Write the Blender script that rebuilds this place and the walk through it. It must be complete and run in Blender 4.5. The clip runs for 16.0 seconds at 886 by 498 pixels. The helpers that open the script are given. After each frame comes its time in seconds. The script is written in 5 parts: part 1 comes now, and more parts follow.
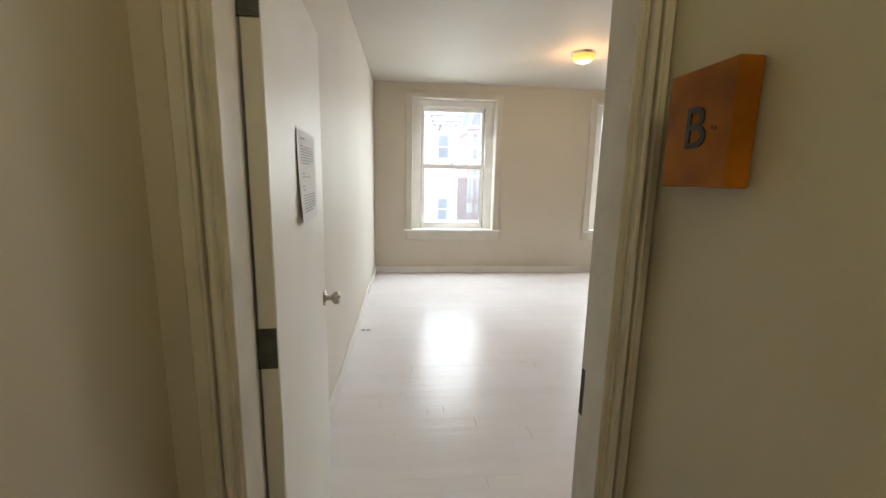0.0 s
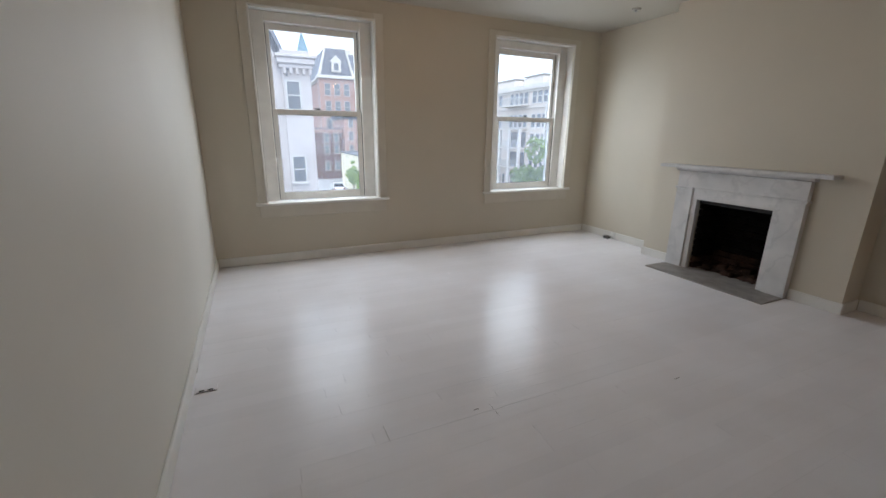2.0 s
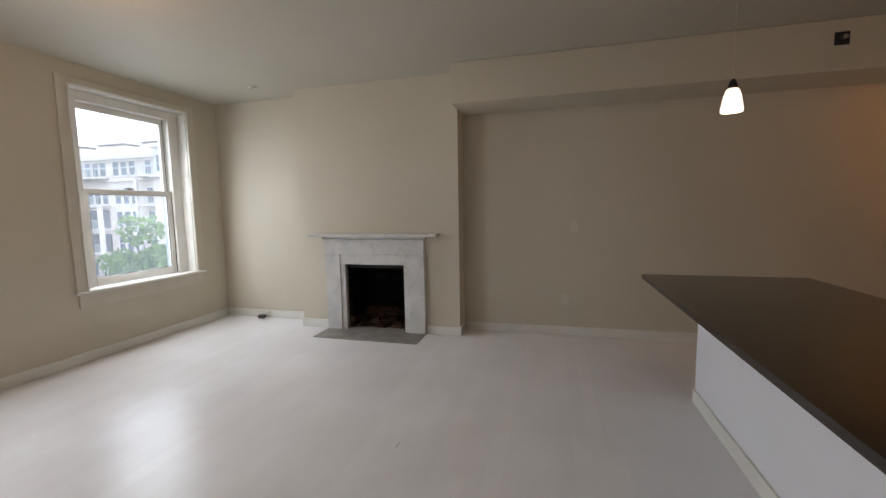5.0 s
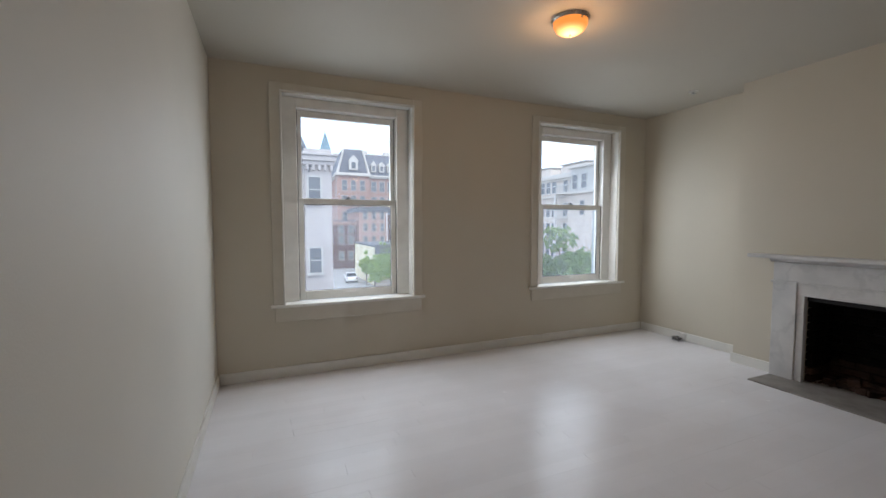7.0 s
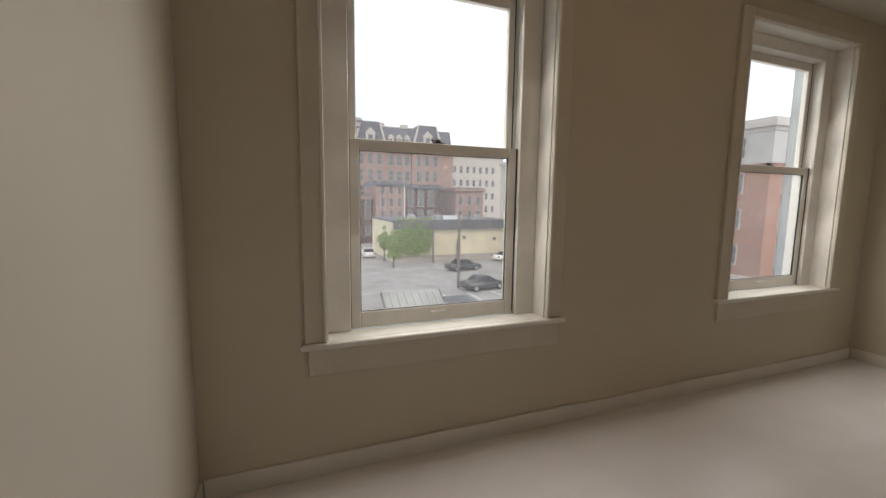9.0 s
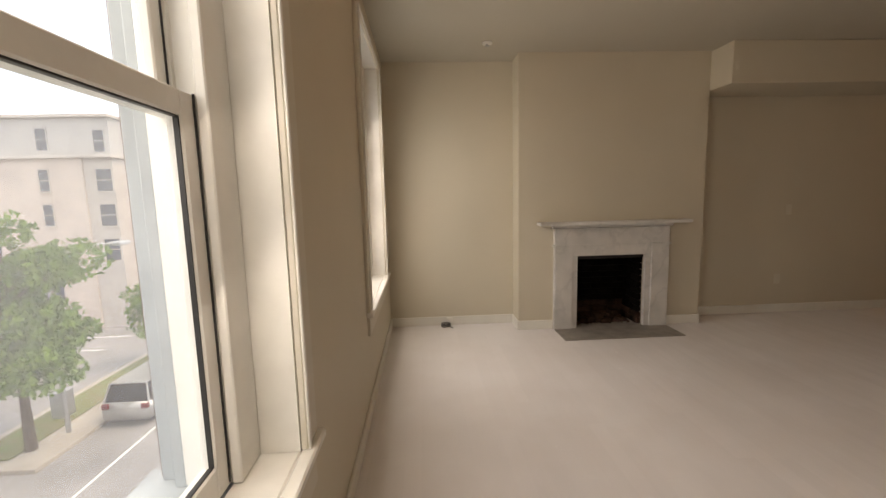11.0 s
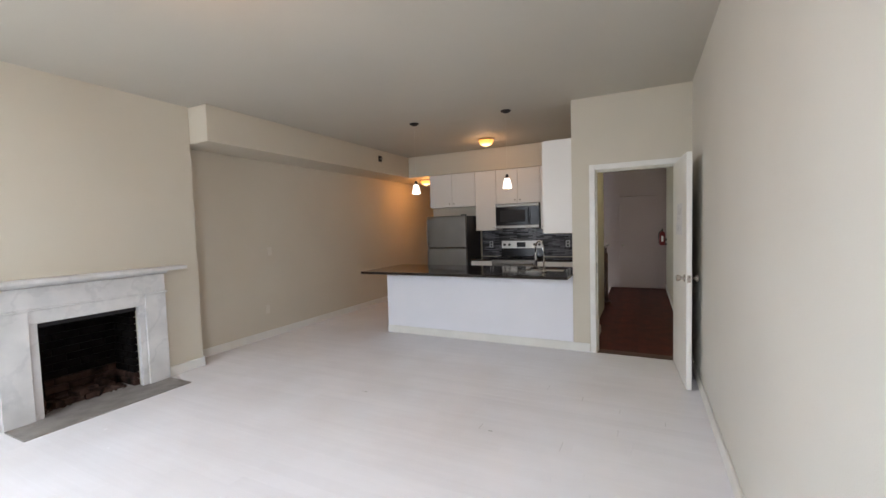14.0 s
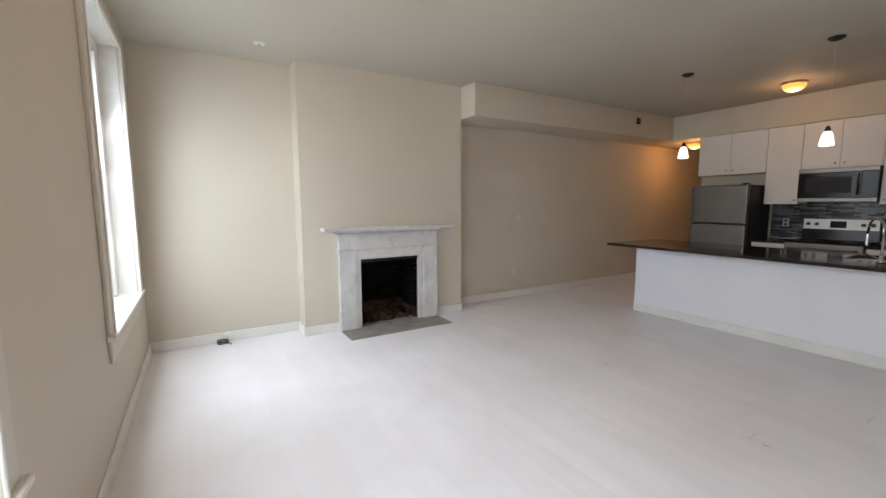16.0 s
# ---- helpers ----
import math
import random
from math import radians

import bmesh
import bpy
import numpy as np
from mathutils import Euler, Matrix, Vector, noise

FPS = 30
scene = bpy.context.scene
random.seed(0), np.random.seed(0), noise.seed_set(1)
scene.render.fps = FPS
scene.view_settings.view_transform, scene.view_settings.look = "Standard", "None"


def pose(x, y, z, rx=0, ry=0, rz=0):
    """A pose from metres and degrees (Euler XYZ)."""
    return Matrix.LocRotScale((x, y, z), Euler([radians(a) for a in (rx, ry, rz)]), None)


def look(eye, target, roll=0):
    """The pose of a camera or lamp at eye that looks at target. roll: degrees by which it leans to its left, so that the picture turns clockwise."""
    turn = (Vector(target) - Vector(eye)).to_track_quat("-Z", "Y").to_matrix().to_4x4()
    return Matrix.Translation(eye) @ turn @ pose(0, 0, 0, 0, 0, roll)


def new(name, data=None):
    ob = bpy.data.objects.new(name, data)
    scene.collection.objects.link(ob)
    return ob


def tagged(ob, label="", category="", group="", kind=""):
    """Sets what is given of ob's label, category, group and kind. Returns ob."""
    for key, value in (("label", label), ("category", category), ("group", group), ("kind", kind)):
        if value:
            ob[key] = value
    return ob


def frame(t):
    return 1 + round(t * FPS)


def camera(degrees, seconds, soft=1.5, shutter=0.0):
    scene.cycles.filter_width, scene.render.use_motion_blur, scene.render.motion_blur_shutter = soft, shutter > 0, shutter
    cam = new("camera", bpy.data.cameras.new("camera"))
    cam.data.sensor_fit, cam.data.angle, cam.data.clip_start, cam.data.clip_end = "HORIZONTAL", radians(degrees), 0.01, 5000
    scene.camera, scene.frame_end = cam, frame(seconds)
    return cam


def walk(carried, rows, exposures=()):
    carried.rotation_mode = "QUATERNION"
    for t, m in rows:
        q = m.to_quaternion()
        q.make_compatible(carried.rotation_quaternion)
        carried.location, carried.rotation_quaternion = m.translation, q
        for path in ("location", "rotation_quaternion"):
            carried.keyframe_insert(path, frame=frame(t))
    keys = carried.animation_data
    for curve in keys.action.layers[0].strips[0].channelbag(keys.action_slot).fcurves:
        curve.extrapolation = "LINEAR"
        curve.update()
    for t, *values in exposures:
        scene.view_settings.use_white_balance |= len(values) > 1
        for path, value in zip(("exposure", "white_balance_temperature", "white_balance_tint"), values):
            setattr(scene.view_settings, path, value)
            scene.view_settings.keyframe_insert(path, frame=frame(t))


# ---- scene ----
cam = camera(94.8, 16.0)

PATH = [
    (0, (0.469, -0.934, 1.489), (0.654, 1.027, 1.143), 1.1),
    (0.5, (0.459, -0.486, 1.486), (0.795, 1.431, 1.027), 1.4),
    (1, (0.49, -0.126, 1.448), (0.704, 1.724, 0.719), 2.2),
    (1.5, (0.468, 0.214, 1.403), (0.955, 1.987, 0.617), 2.6),
    (2, (0.466, 0.495, 1.439), (1.272, 2.244, 0.899), 0.7),
    (2.5, (0.492, 0.806, 1.424), (1.624, 2.431, 1.146), 0.5),
    (3, (0.556, 0.943, 1.397), (2.062, 2.236, 1.155), -1.4),
    (4.25, (0.550, 1.020, 1.400), (2.540, 0.980, 1.195), -0.8),
    (5.3, (0.533, 0.992, 1.433), (2.299, 1.914, 1.255), -0.7),
    (5.5, (0.567, 0.983, 1.406), (2.172, 2.165, 1.245), -0.2),
    (6, (0.497, 0.963, 1.427), (1.616, 2.612, 1.259), 0.5),
    (6.5, (0.478, 1.0, 1.421), (1.234, 2.844, 1.261), 1.6),
    (7, (0.441, 1.324, 1.427), (1.228, 3.158, 1.311), 0.0),
    (7.5, (0.472, 1.772, 1.389), (1.431, 3.516, 1.195), 0.9),
    (8, (0.431, 2.22, 1.381), (1.258, 4.032, 1.198), 3.3),
    (8.2, (0.405, 2.439, 1.365), (1.215, 4.257, 1.161), 1.1),
    (9.30, (0.400, 3.720, 1.400), (1.111, 5.573, 1.156), 1.0),
    (10.3, (0.472, 4.683, 1.492), (2.056, 5.867, 1.196), 1.2),
    (10.5, (0.586, 4.819, 1.42), (2.409, 5.611, 1.195), -1.5),
    (11, (0.671, 4.99, 1.434), (2.653, 4.893, 1.185), -1.4),
    (11.5, (0.608, 5.0, 1.419), (2.554, 4.646, 1.121), 0.2),
    (12, (0.564, 5.047, 1.433), (2.533, 4.716, 1.303), 0.6),
    (12.5, (0.548, 5.061, 1.432), (2.489, 4.626, 1.217), 0.5),
    (13, (0.503, 4.947, 1.431), (2.225, 3.939, 1.288), 0.7),
    (13.5, (0.473, 4.871, 1.46), (1.72, 3.312, 1.346), -0.3),
    (14, (0.446, 4.835, 1.474), (1.328, 3.044, 1.366), -1.7),
    (14.5, (0.409, 4.831, 1.437), (1.151, 2.986, 1.225), -2.8),
    (15, (0.416, 4.835, 1.402), (1.383, 3.106, 1.132), -2.8),
    (15.5, (0.457, 4.88, 1.406), (1.873, 3.491, 1.152), -1.5),
    (16, (0.492, 4.907, 1.414), (2.196, 3.883, 1.191), -0.2),
]
EXPOSURE = [(0, 1.33, 6800, 9.5), (0.5, 0.98, 6900, 10), (1.0, 0.42, 6550, 13.5), (1.5, 0.36, 6450, 13.5), (2.0, 0.3, 6400, 12.5), (3.0, 0.36, 6750, 12.5), (5.5, 0.62, 6600, 12.5), (6.5, 0.1, 6450, 12.5), (8.2, -0.05, 6600, 14.5),
            (10.3, -1.18, 11000, 18.5), (10.5, -1.1, 10800, 18.5), (11.0, 0.05, 9100, 20), (11.5, 0.26, 7650, 15), (12.5, 0.38, 7200, 15), (13.0, 0.88, 6500, 14), (13.5, 1.25, 6350, 13.5), (14.5, 1.42, 6250, 12.5), (15.5, 1.3, 6600, 12.5), (16.0, 1.08, 6400, 12.5)]
walk(cam, [(t, look(*row)) for t, *row in PATH], EXPOSURE)

# ------------------------------------------------------------ light
world = bpy.data.worlds.new("overcast_sky")
scene.world = world
world.use_nodes = True
wn, wl = world.node_tree.nodes, world.node_tree.links
sky = wn.new("ShaderNodeTexSky")
sky.sky_type, sky.sun_disc = "NISHITA", False
sky.sun_elevation, sky.sun_rotation = radians(55), radians(200)
cloud = wn.new("ShaderNodeTexNoise")
cloud.inputs["Scale"].default_value, cloud.inputs["Detail"].default_value = 2.2, 5
ramp = wn.new("ShaderNodeValToRGB")
ramp.color_ramp.elements[0].position, ramp.color_ramp.elements[0].color = 0.3, (6.2, 9.0, 13.6, 1)
ramp.color_ramp.elements[1].position, ramp.color_ramp.elements[1].color = 0.65, (11.8, 13.2, 14.8, 1)
blend = wn.new("ShaderNodeMixRGB")
blend.inputs[0].default_value = 0.85
coord = wn.new("ShaderNodeTexCoord")
wl.new(coord.outputs["Generated"], cloud.inputs["Vector"])
wl.new(cloud.outputs["Fac"], ramp.inputs["Fac"])
wl.new(sky.outputs["Color"], blend.inputs[1])
wl.new(ramp.outputs["Color"], blend.inputs[2])
wl.new(blend.outputs["Color"], wn["Background"].inputs["Color"])
wn["Background"].inputs["Strength"].default_value = 0.195

sun = new("sun", bpy.data.lights.new("sun", "SUN"))
sun.data.energy, sun.data.angle, sun.data.color = 2.0, radians(20), (1, 0.96, 0.9)
sun.matrix_world = look((0, -20, 40), (4, 8, 0))


def area_lamp(name, at, target, sx, sy, watts, colour):
    ob = new(name, bpy.data.lights.new(name, "AREA"))
    ob.data.shape, ob.data.size, ob.data.size_y = "RECTANGLE", sx, sy
    ob.data.energy, ob.data.color = watts, colour
    ob.matrix_world = look(at, target)
    return ob


def bulb(name, at, watts, colour, radius=0.05):
    ob = new(name, bpy.data.lights.new(name, "POINT"))
    ob.data.energy, ob.data.color, ob.data.shadow_soft_size = watts, colour, radius
    ob.location = at
    return ob


WINDOW_X = (1.205, 4.046)
WARM = (1.0, 0.55, 0.24)
for wx in WINDOW_X:
    for z in (1.3, 1.72, 2.14):
        area_lamp("window_daylight", (wx, 5.452, z), (wx, 4.452, z - 0.67), 0.94, 0.2, 3.0, (0.91, 0.96, 1.0))
    area_lamp("window_daylight", (wx, 6.28, 2.2), (wx, 4.28, 1.2), 2.6, 2.0, 42, (0.91, 0.96, 1.0))
area_lamp("skylight_daylight", (1.7, -3.9, 4.3), (1.7, -3.9, 0), 0.9, 1.6, 9, (1.0, 0.95, 0.97))


# ------------------------------------------------------------ materials
def shade(name, colour, rough=0.5, metal=0.0, vary=0.06, scale=6.0, bump=0.0, bump_scale=80.0,
          second=None, coat=0.0, random_tone=0.0, spec=0.5, world=False):
    m = bpy.data.materials.new(name)
    m.use_nodes = True
    n, l = m.node_tree.nodes, m.node_tree.links
    p = n["Principled BSDF"]
    p.inputs["Roughness"].default_value, p.inputs["Metallic"].default_value = rough, metal
    p.inputs["Coat Weight"].default_value = coat
    p.inputs["Specular IOR Level"].default_value = spec
    place = n.new("ShaderNodeNewGeometry").outputs["Position"] if world else n.new("ShaderNodeTexCoord").outputs["Object"]
    big = n.new("ShaderNodeTexNoise")
    big.inputs["Scale"].default_value, big.inputs["Detail"].default_value = scale, 6
    l.new(place, big.inputs["Vector"])
    r = n.new("ShaderNodeValToRGB")
    lo = second or tuple(c * (1 - vary) for c in colour)
    hi = tuple(min(1, c * (1 + vary * 0.5)) for c in colour)
    r.color_ramp.elements[0].position, r.color_ramp.elements[0].color = 0.32, (*lo, 1)
    r.color_ramp.elements[1].position, r.color_ramp.elements[1].color = 0.66, (*hi, 1)
    l.new(big.outputs["Fac"], r.inputs["Fac"])
    out = r.outputs["Color"]
    if random_tone:
        info = n.new("ShaderNodeObjectInfo")
        hsv = n.new("ShaderNodeHueSaturation")
        mr = n.new("ShaderNodeMapRange")
        mr.inputs["To Min"].default_value, mr.inputs["To Max"].default_value = 1 - random_tone, 1 + random_tone
        l.new(info.outputs["Random"], mr.inputs["Value"])
        l.new(mr.outputs["Result"], hsv.inputs["Value"])
        l.new(out, hsv.inputs["Color"])
        out = hsv.outputs["Color"]
    l.new(out, p.inputs["Base Color"])
    fine = n.new("ShaderNodeTexNoise")
    fine.inputs["Scale"].default_value, fine.inputs["Detail"].default_value = bump_scale, 4
    l.new(place, fine.inputs["Vector"])
    mr2 = n.new("ShaderNodeMapRange")
    mr2.inputs["To Min"].default_value, mr2.inputs["To Max"].default_value = max(0.02, rough * 0.8), min(1, rough * 1.2)
    l.new(fine.outputs["Fac"], mr2.inputs["Value"])
    l.new(mr2.outputs["Result"], p.inputs["Roughness"])
    if bump:
        b = n.new("ShaderNodeBump")
        b.inputs["Strength"].default_value, b.inputs["Distance"].default_value = bump, 0.004
        l.new(fine.outputs["Fac"], b.inputs["Height"])
        l.new(b.outputs["Normal"], p.inputs["Normal"])
    return m


def glow(name, colour, strength, base=(0.8, 0.75, 0.65)):
    m = bpy.data.materials.new(name)
    m.use_nodes = True
    p = m.node_tree.nodes["Principled BSDF"]
    p.inputs["Base Color"].default_value = (*base, 1)
    p.inputs["Emission Color"].default_value = (*colour, 1)
    p.inputs["Emission Strength"].default_value = strength
    return m


def hot_middle(m):
    """The glass bowl glows whiter over the bulb in its middle than at its rim."""
    n, l = m.node_tree.nodes, m.node_tree.links
    p = n["Principled BSDF"]
    place, flat, far = n.new("ShaderNodeTexCoord"), n.new("ShaderNodeVectorMath"), n.new("ShaderNodeVectorMath")
    flat.operation, far.operation = "MULTIPLY", "LENGTH"
    flat.inputs[1].default_value = (1, 1, 0)
    ramp = n.new("ShaderNodeValToRGB")
    ramp.color_ramp.elements[0].position, ramp.color_ramp.elements[0].color = 0.035, (2.6, 1.5, 0.6, 1)
    ramp.color_ramp.elements[1].position, ramp.color_ramp.elements[1].color = 0.105, (1.0, 0.33, 0.06, 1)
    l.new(place.outputs["Object"], flat.inputs[0])
    l.new(flat.outputs[0], far.inputs[0])
    l.new(far.outputs["Value"], ramp.inputs["Fac"])
    l.new(ramp.outputs["Color"], p.inputs["Emission Color"])


def pane_material(name, dust):
    m = bpy.data.materials.new(name)
    m.use_nodes = True
    n, l = m.node_tree.nodes, m.node_tree.links
    n.remove(n["Principled BSDF"])
    clear, gloss, dirt = n.new("ShaderNodeBsdfTransparent"), n.new("ShaderNodeBsdfGlossy"), n.new("ShaderNodeBsdfTranslucent")
    clear.inputs["Color"].default_value = (0.94, 0.96, 0.96, 1)
    gloss.inputs["Roughness"].default_value = 0.02
    dirt.inputs["Color"].default_value = (0.80, 0.84, 0.90, 1)
    lw, mix, mix2 = n.new("ShaderNodeLayerWeight"), n.new("ShaderNodeMixShader"), n.new("ShaderNodeMixShader")
    power, gain = n.new("ShaderNodeMath"), n.new("ShaderNodeMath")
    power.operation, gain.operation = "POWER", "MULTIPLY_ADD"
    power.inputs[1].default_value, gain.inputs[1].default_value, gain.inputs[2].default_value = 5, 0.45, 0.01
    l.new(lw.outputs["Facing"], power.inputs[0])
    l.new(power.outputs[0], gain.inputs[0])
    noi, mr = n.new("ShaderNodeTexNoise"), n.new("ShaderNodeMapRange")
    noi.inputs["Scale"].default_value, noi.inputs["Detail"].default_value = 4, 6
    mr.inputs["To Min"].default_value, mr.inputs["To Max"].default_value = dust * 0.3, dust * 1.7
    l.new(noi.outputs["Fac"], mr.inputs["Value"])
    l.new(mr.outputs["Result"], mix2.inputs[0])
    l.new(gain.outputs[0], mix.inputs[0])
    l.new(clear.outputs[0], mix.inputs[1])
    l.new(gloss.outputs[0], mix.inputs[2])
    l.new(mix.outputs[0], mix2.inputs[1])
    l.new(dirt.outputs[0], mix2.inputs[2])
    l.new(mix2.outputs[0], n["Material Output"].inputs["Surface"])
    return m


def grid_material(name, colours, mortar, width, height, rough, gap=0.004, axes="XZ", metal=0.0):
    m = bpy.data.materials.new(name)
    m.use_nodes = True
    n, l = m.node_tree.nodes, m.node_tree.links
    p = n["Principled BSDF"]
    tc, sep, com = n.new("ShaderNodeTexCoord"), n.new("ShaderNodeSeparateXYZ"), n.new("ShaderNodeCombineXYZ")
    l.new(tc.outputs["Object"], sep.inputs[0])
    l.new(sep.outputs[axes[0]], com.inputs["X"])
    l.new(sep.outputs[axes[1]], com.inputs["Y"])
    b = n.new("ShaderNodeTexBrick")
    b.inputs["Scale"].default_value = 1
    b.inputs["Brick Width"].default_value, b.inputs["Row Height"].default_value = width, height
    b.inputs["Mortar Size"].default_value = gap
    b.inputs["Color1"].default_value, b.inputs["Color2"].default_value = (*colours[0], 1), (*colours[1], 1)
    b.inputs["Mortar"].default_value = (*mortar, 1)
    l.new(com.outputs[0], b.inputs["Vector"])
    no, hs = n.new("ShaderNodeTexNoise"), n.new("ShaderNodeHueSaturation")
    no.inputs["Scale"].default_value = 1.3
    l.new(tc.outputs["Object"], no.inputs["Vector"])
    mr = n.new("ShaderNodeMapRange")
    mr.inputs["To Min"].default_value, mr.inputs["To Max"].default_value = 0.8, 1.2
    l.new(no.outputs["Fac"], mr.inputs["Value"])
    l.new(mr.outputs["Result"], hs.inputs["Value"])
    l.new(b.outputs["Color"], hs.inputs["Color"])
    l.new(hs.outputs["Color"], p.inputs["Base Color"])
    p.inputs["Roughness"].default_value, p.inputs["Metallic"].default_value = rough, metal
    p.inputs["Specular IOR Level"].default_value = 0.2
    bp = n.new("ShaderNodeBump")
    bp.inputs["Strength"].default_value, bp.inputs["Distance"].default_value, bp.invert = 0.5, 0.003, True
    l.new(b.outputs["Fac"], bp.inputs["Height"])
    l.new(bp.outputs["Normal"], p.inputs["Normal"])
    return m


def vein_marble(m):
    """Thin wandering darker veins and blotches over the marble's own colour."""
    n, l = m.node_tree.nodes, m.node_tree.links
    p = n["Principled BSDF"]
    tone = p.inputs["Base Color"].links[0].from_socket
    place = n.new("ShaderNodeTexCoord")
    warp, add = n.new("ShaderNodeTexNoise"), n.new("ShaderNodeVectorMath")
    warp.inputs["Scale"].default_value, warp.inputs["Detail"].default_value = 3.0, 5
    add.operation = "MULTIPLY_ADD"
    add.inputs[1].default_value = (0.9, 0.9, 0.9)
    wave = n.new("ShaderNodeTexWave")
    wave.bands_direction = "DIAGONAL"
    wave.inputs["Scale"].default_value, wave.inputs["Distortion"].default_value, wave.inputs["Detail"].default_value = 1.6, 5.0, 4
    ramp = n.new("ShaderNodeValToRGB")
    ramp.color_ramp.elements[0].position, ramp.color_ramp.elements[0].color = 0.0, (0.62, 0.63, 0.65, 1)
    ramp.color_ramp.elements[1].position, ramp.color_ramp.elements[1].color = 0.16, (1, 1, 1, 1)
    mix = n.new("ShaderNodeMixRGB")
    mix.blend_type = "MULTIPLY"
    mix.inputs[0].default_value = 0.24
    l.new(place.outputs["Object"], warp.inputs["Vector"])
    l.new(warp.outputs["Color"], add.inputs[0])
    l.new(place.outputs["Object"], add.inputs[2])
    l.new(add.outputs[0], wave.inputs["Vector"])
    l.new(wave.outputs["Fac"], ramp.inputs["Fac"])
    l.new(tone, mix.inputs[1])
    l.new(ramp.outputs["Color"], mix.inputs[2])
    l.new(mix.outputs["Color"], p.inputs["Base Color"])


def ripple(m):
    """Shallow waves across the boards, long in the boards' direction: cupped planks under thick paint."""
    n, l = m.node_tree.nodes, m.node_tree.links
    p = n["Principled BSDF"]
    place, stretch, wave, bump = n.new("ShaderNodeNewGeometry"), n.new("ShaderNodeMapping"), n.new("ShaderNodeTexNoise"), n.new("ShaderNodeBump")
    stretch.inputs["Scale"].default_value = (1.3, 13, 1)
    wave.inputs["Scale"].default_value, wave.inputs["Detail"].default_value = 1.0, 2.5
    bump.inputs["Strength"].default_value, bump.inputs["Distance"].default_value = 1.0, 0.0026
    l.new(place.outputs["Position"], stretch.inputs["Vector"])
    l.new(stretch.outputs["Vector"], wave.inputs["Vector"])
    l.new(wave.outputs["Fac"], bump.inputs["Height"])
    l.new(p.inputs["Normal"].links[0].from_socket, bump.inputs["Normal"])
    l.new(bump.outputs["Normal"], p.inputs["Normal"])


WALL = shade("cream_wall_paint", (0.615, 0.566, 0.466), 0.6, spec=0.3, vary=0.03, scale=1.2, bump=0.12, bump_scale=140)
# Paler copy of the cream paint: daylight on the side wall put into colour.
WALLDAYLIT = shade("daylit_cream_wall_paint", (0.69, 0.663, 0.595), 0.6, spec=0.3, vary=0.03, scale=1.2, bump=0.12, bump_scale=140)
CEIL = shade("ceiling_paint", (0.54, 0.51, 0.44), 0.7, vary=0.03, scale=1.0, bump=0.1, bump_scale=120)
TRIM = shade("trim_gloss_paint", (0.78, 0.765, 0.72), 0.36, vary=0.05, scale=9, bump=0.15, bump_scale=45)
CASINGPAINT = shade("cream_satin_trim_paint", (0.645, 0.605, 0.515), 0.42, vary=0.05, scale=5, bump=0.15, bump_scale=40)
BASEPAINT = shade("off_white_baseboard_paint", (0.77, 0.76, 0.715), 0.42, vary=0.05, scale=5, bump=0.15, bump_scale=40)
DOORPAINT = shade("door_white_paint", (0.85, 0.84, 0.79), 0.5, vary=0.03, scale=3, bump=0.08, bump_scale=60)
JAMBPAINT = shade("chipped_jamb_paint", (0.70, 0.67, 0.58), 0.4, vary=0.1, scale=10, bump=0.4, bump_scale=30)
FLOORPAINT = shade("white_floor_paint", (0.835, 0.825, 0.845), 0.25, vary=0.04, scale=1.5, second=(0.79, 0.77, 0.78), bump=0.07, bump_scale=9, random_tone=0.018, world=True, spec=0.12)
ripple(FLOORPAINT)
SEAM = shade("dark_floor_gap", (0.55, 0.53, 0.50), 0.7)
MARBLE = shade("grey_white_marble", (0.66, 0.65, 0.635), 0.4, vary=0.1, scale=4, second=(0.56, 0.56, 0.552), bump=0.1, bump_scale=60)
vein_marble(MARBLE)
SLATE = shade("grey_slate", (0.27, 0.25, 0.23), 0.5, vary=0.25, scale=7, bump=0.2)
SOOT = shade("sooty_brick", (0.006, 0.005, 0.0045), 0.95, vary=0.5, scale=8, spec=0.08, bump=0.6, bump_scale=40, random_tone=0.3, world=True)
ASHBRICK = shade("scorched_firebrick", (0.06, 0.034, 0.026), 0.95, spec=0.1, vary=0.6, scale=7, second=(0.007, 0.006, 0.005), bump=0.6, bump_scale=30, random_tone=0.35, world=True)
ASH = shade("pale_red_ash", (0.10, 0.062, 0.05), 0.95, vary=0.5, scale=14, second=(0.03, 0.022, 0.02), spec=0.1, bump=0.8, bump_scale=50)
WHITECAB = shade("white_cabinet_lacquer", (0.80, 0.78, 0.74), 0.36, vary=0.02, scale=2)
HALFWALL = shade("white_half_wall_paint", (0.82, 0.825, 0.86), 0.5, vary=0.02, scale=2, bump=0.1, bump_scale=120)
GRANITE = shade("black_granite", (0.018, 0.015, 0.014), 0.09, vary=0.4, scale=240, second=(0.026, 0.02, 0.017))
STEEL = shade("brushed_stainless_steel", (0.21, 0.20, 0.185), 0.36, 1.0, vary=0.08, scale=3, bump_scale=200)
FASCIA = shade("bright_steel_fascia", (0.55, 0.54, 0.52), 0.42, 0.6, vary=0.06, scale=4)
DARKSTEEL = shade("dark_grey_appliance_side", (0.022, 0.022, 0.024), 0.45, 0.0, vary=0.1, spec=0.25)
NICKEL = shade("satin_nickel", (0.50, 0.46, 0.41), 0.28, 1.0, vary=0.15, scale=20)
CHROME = shade("polished_chrome", (0.5, 0.5, 0.5), 0.12, 1.0, vary=0.02)
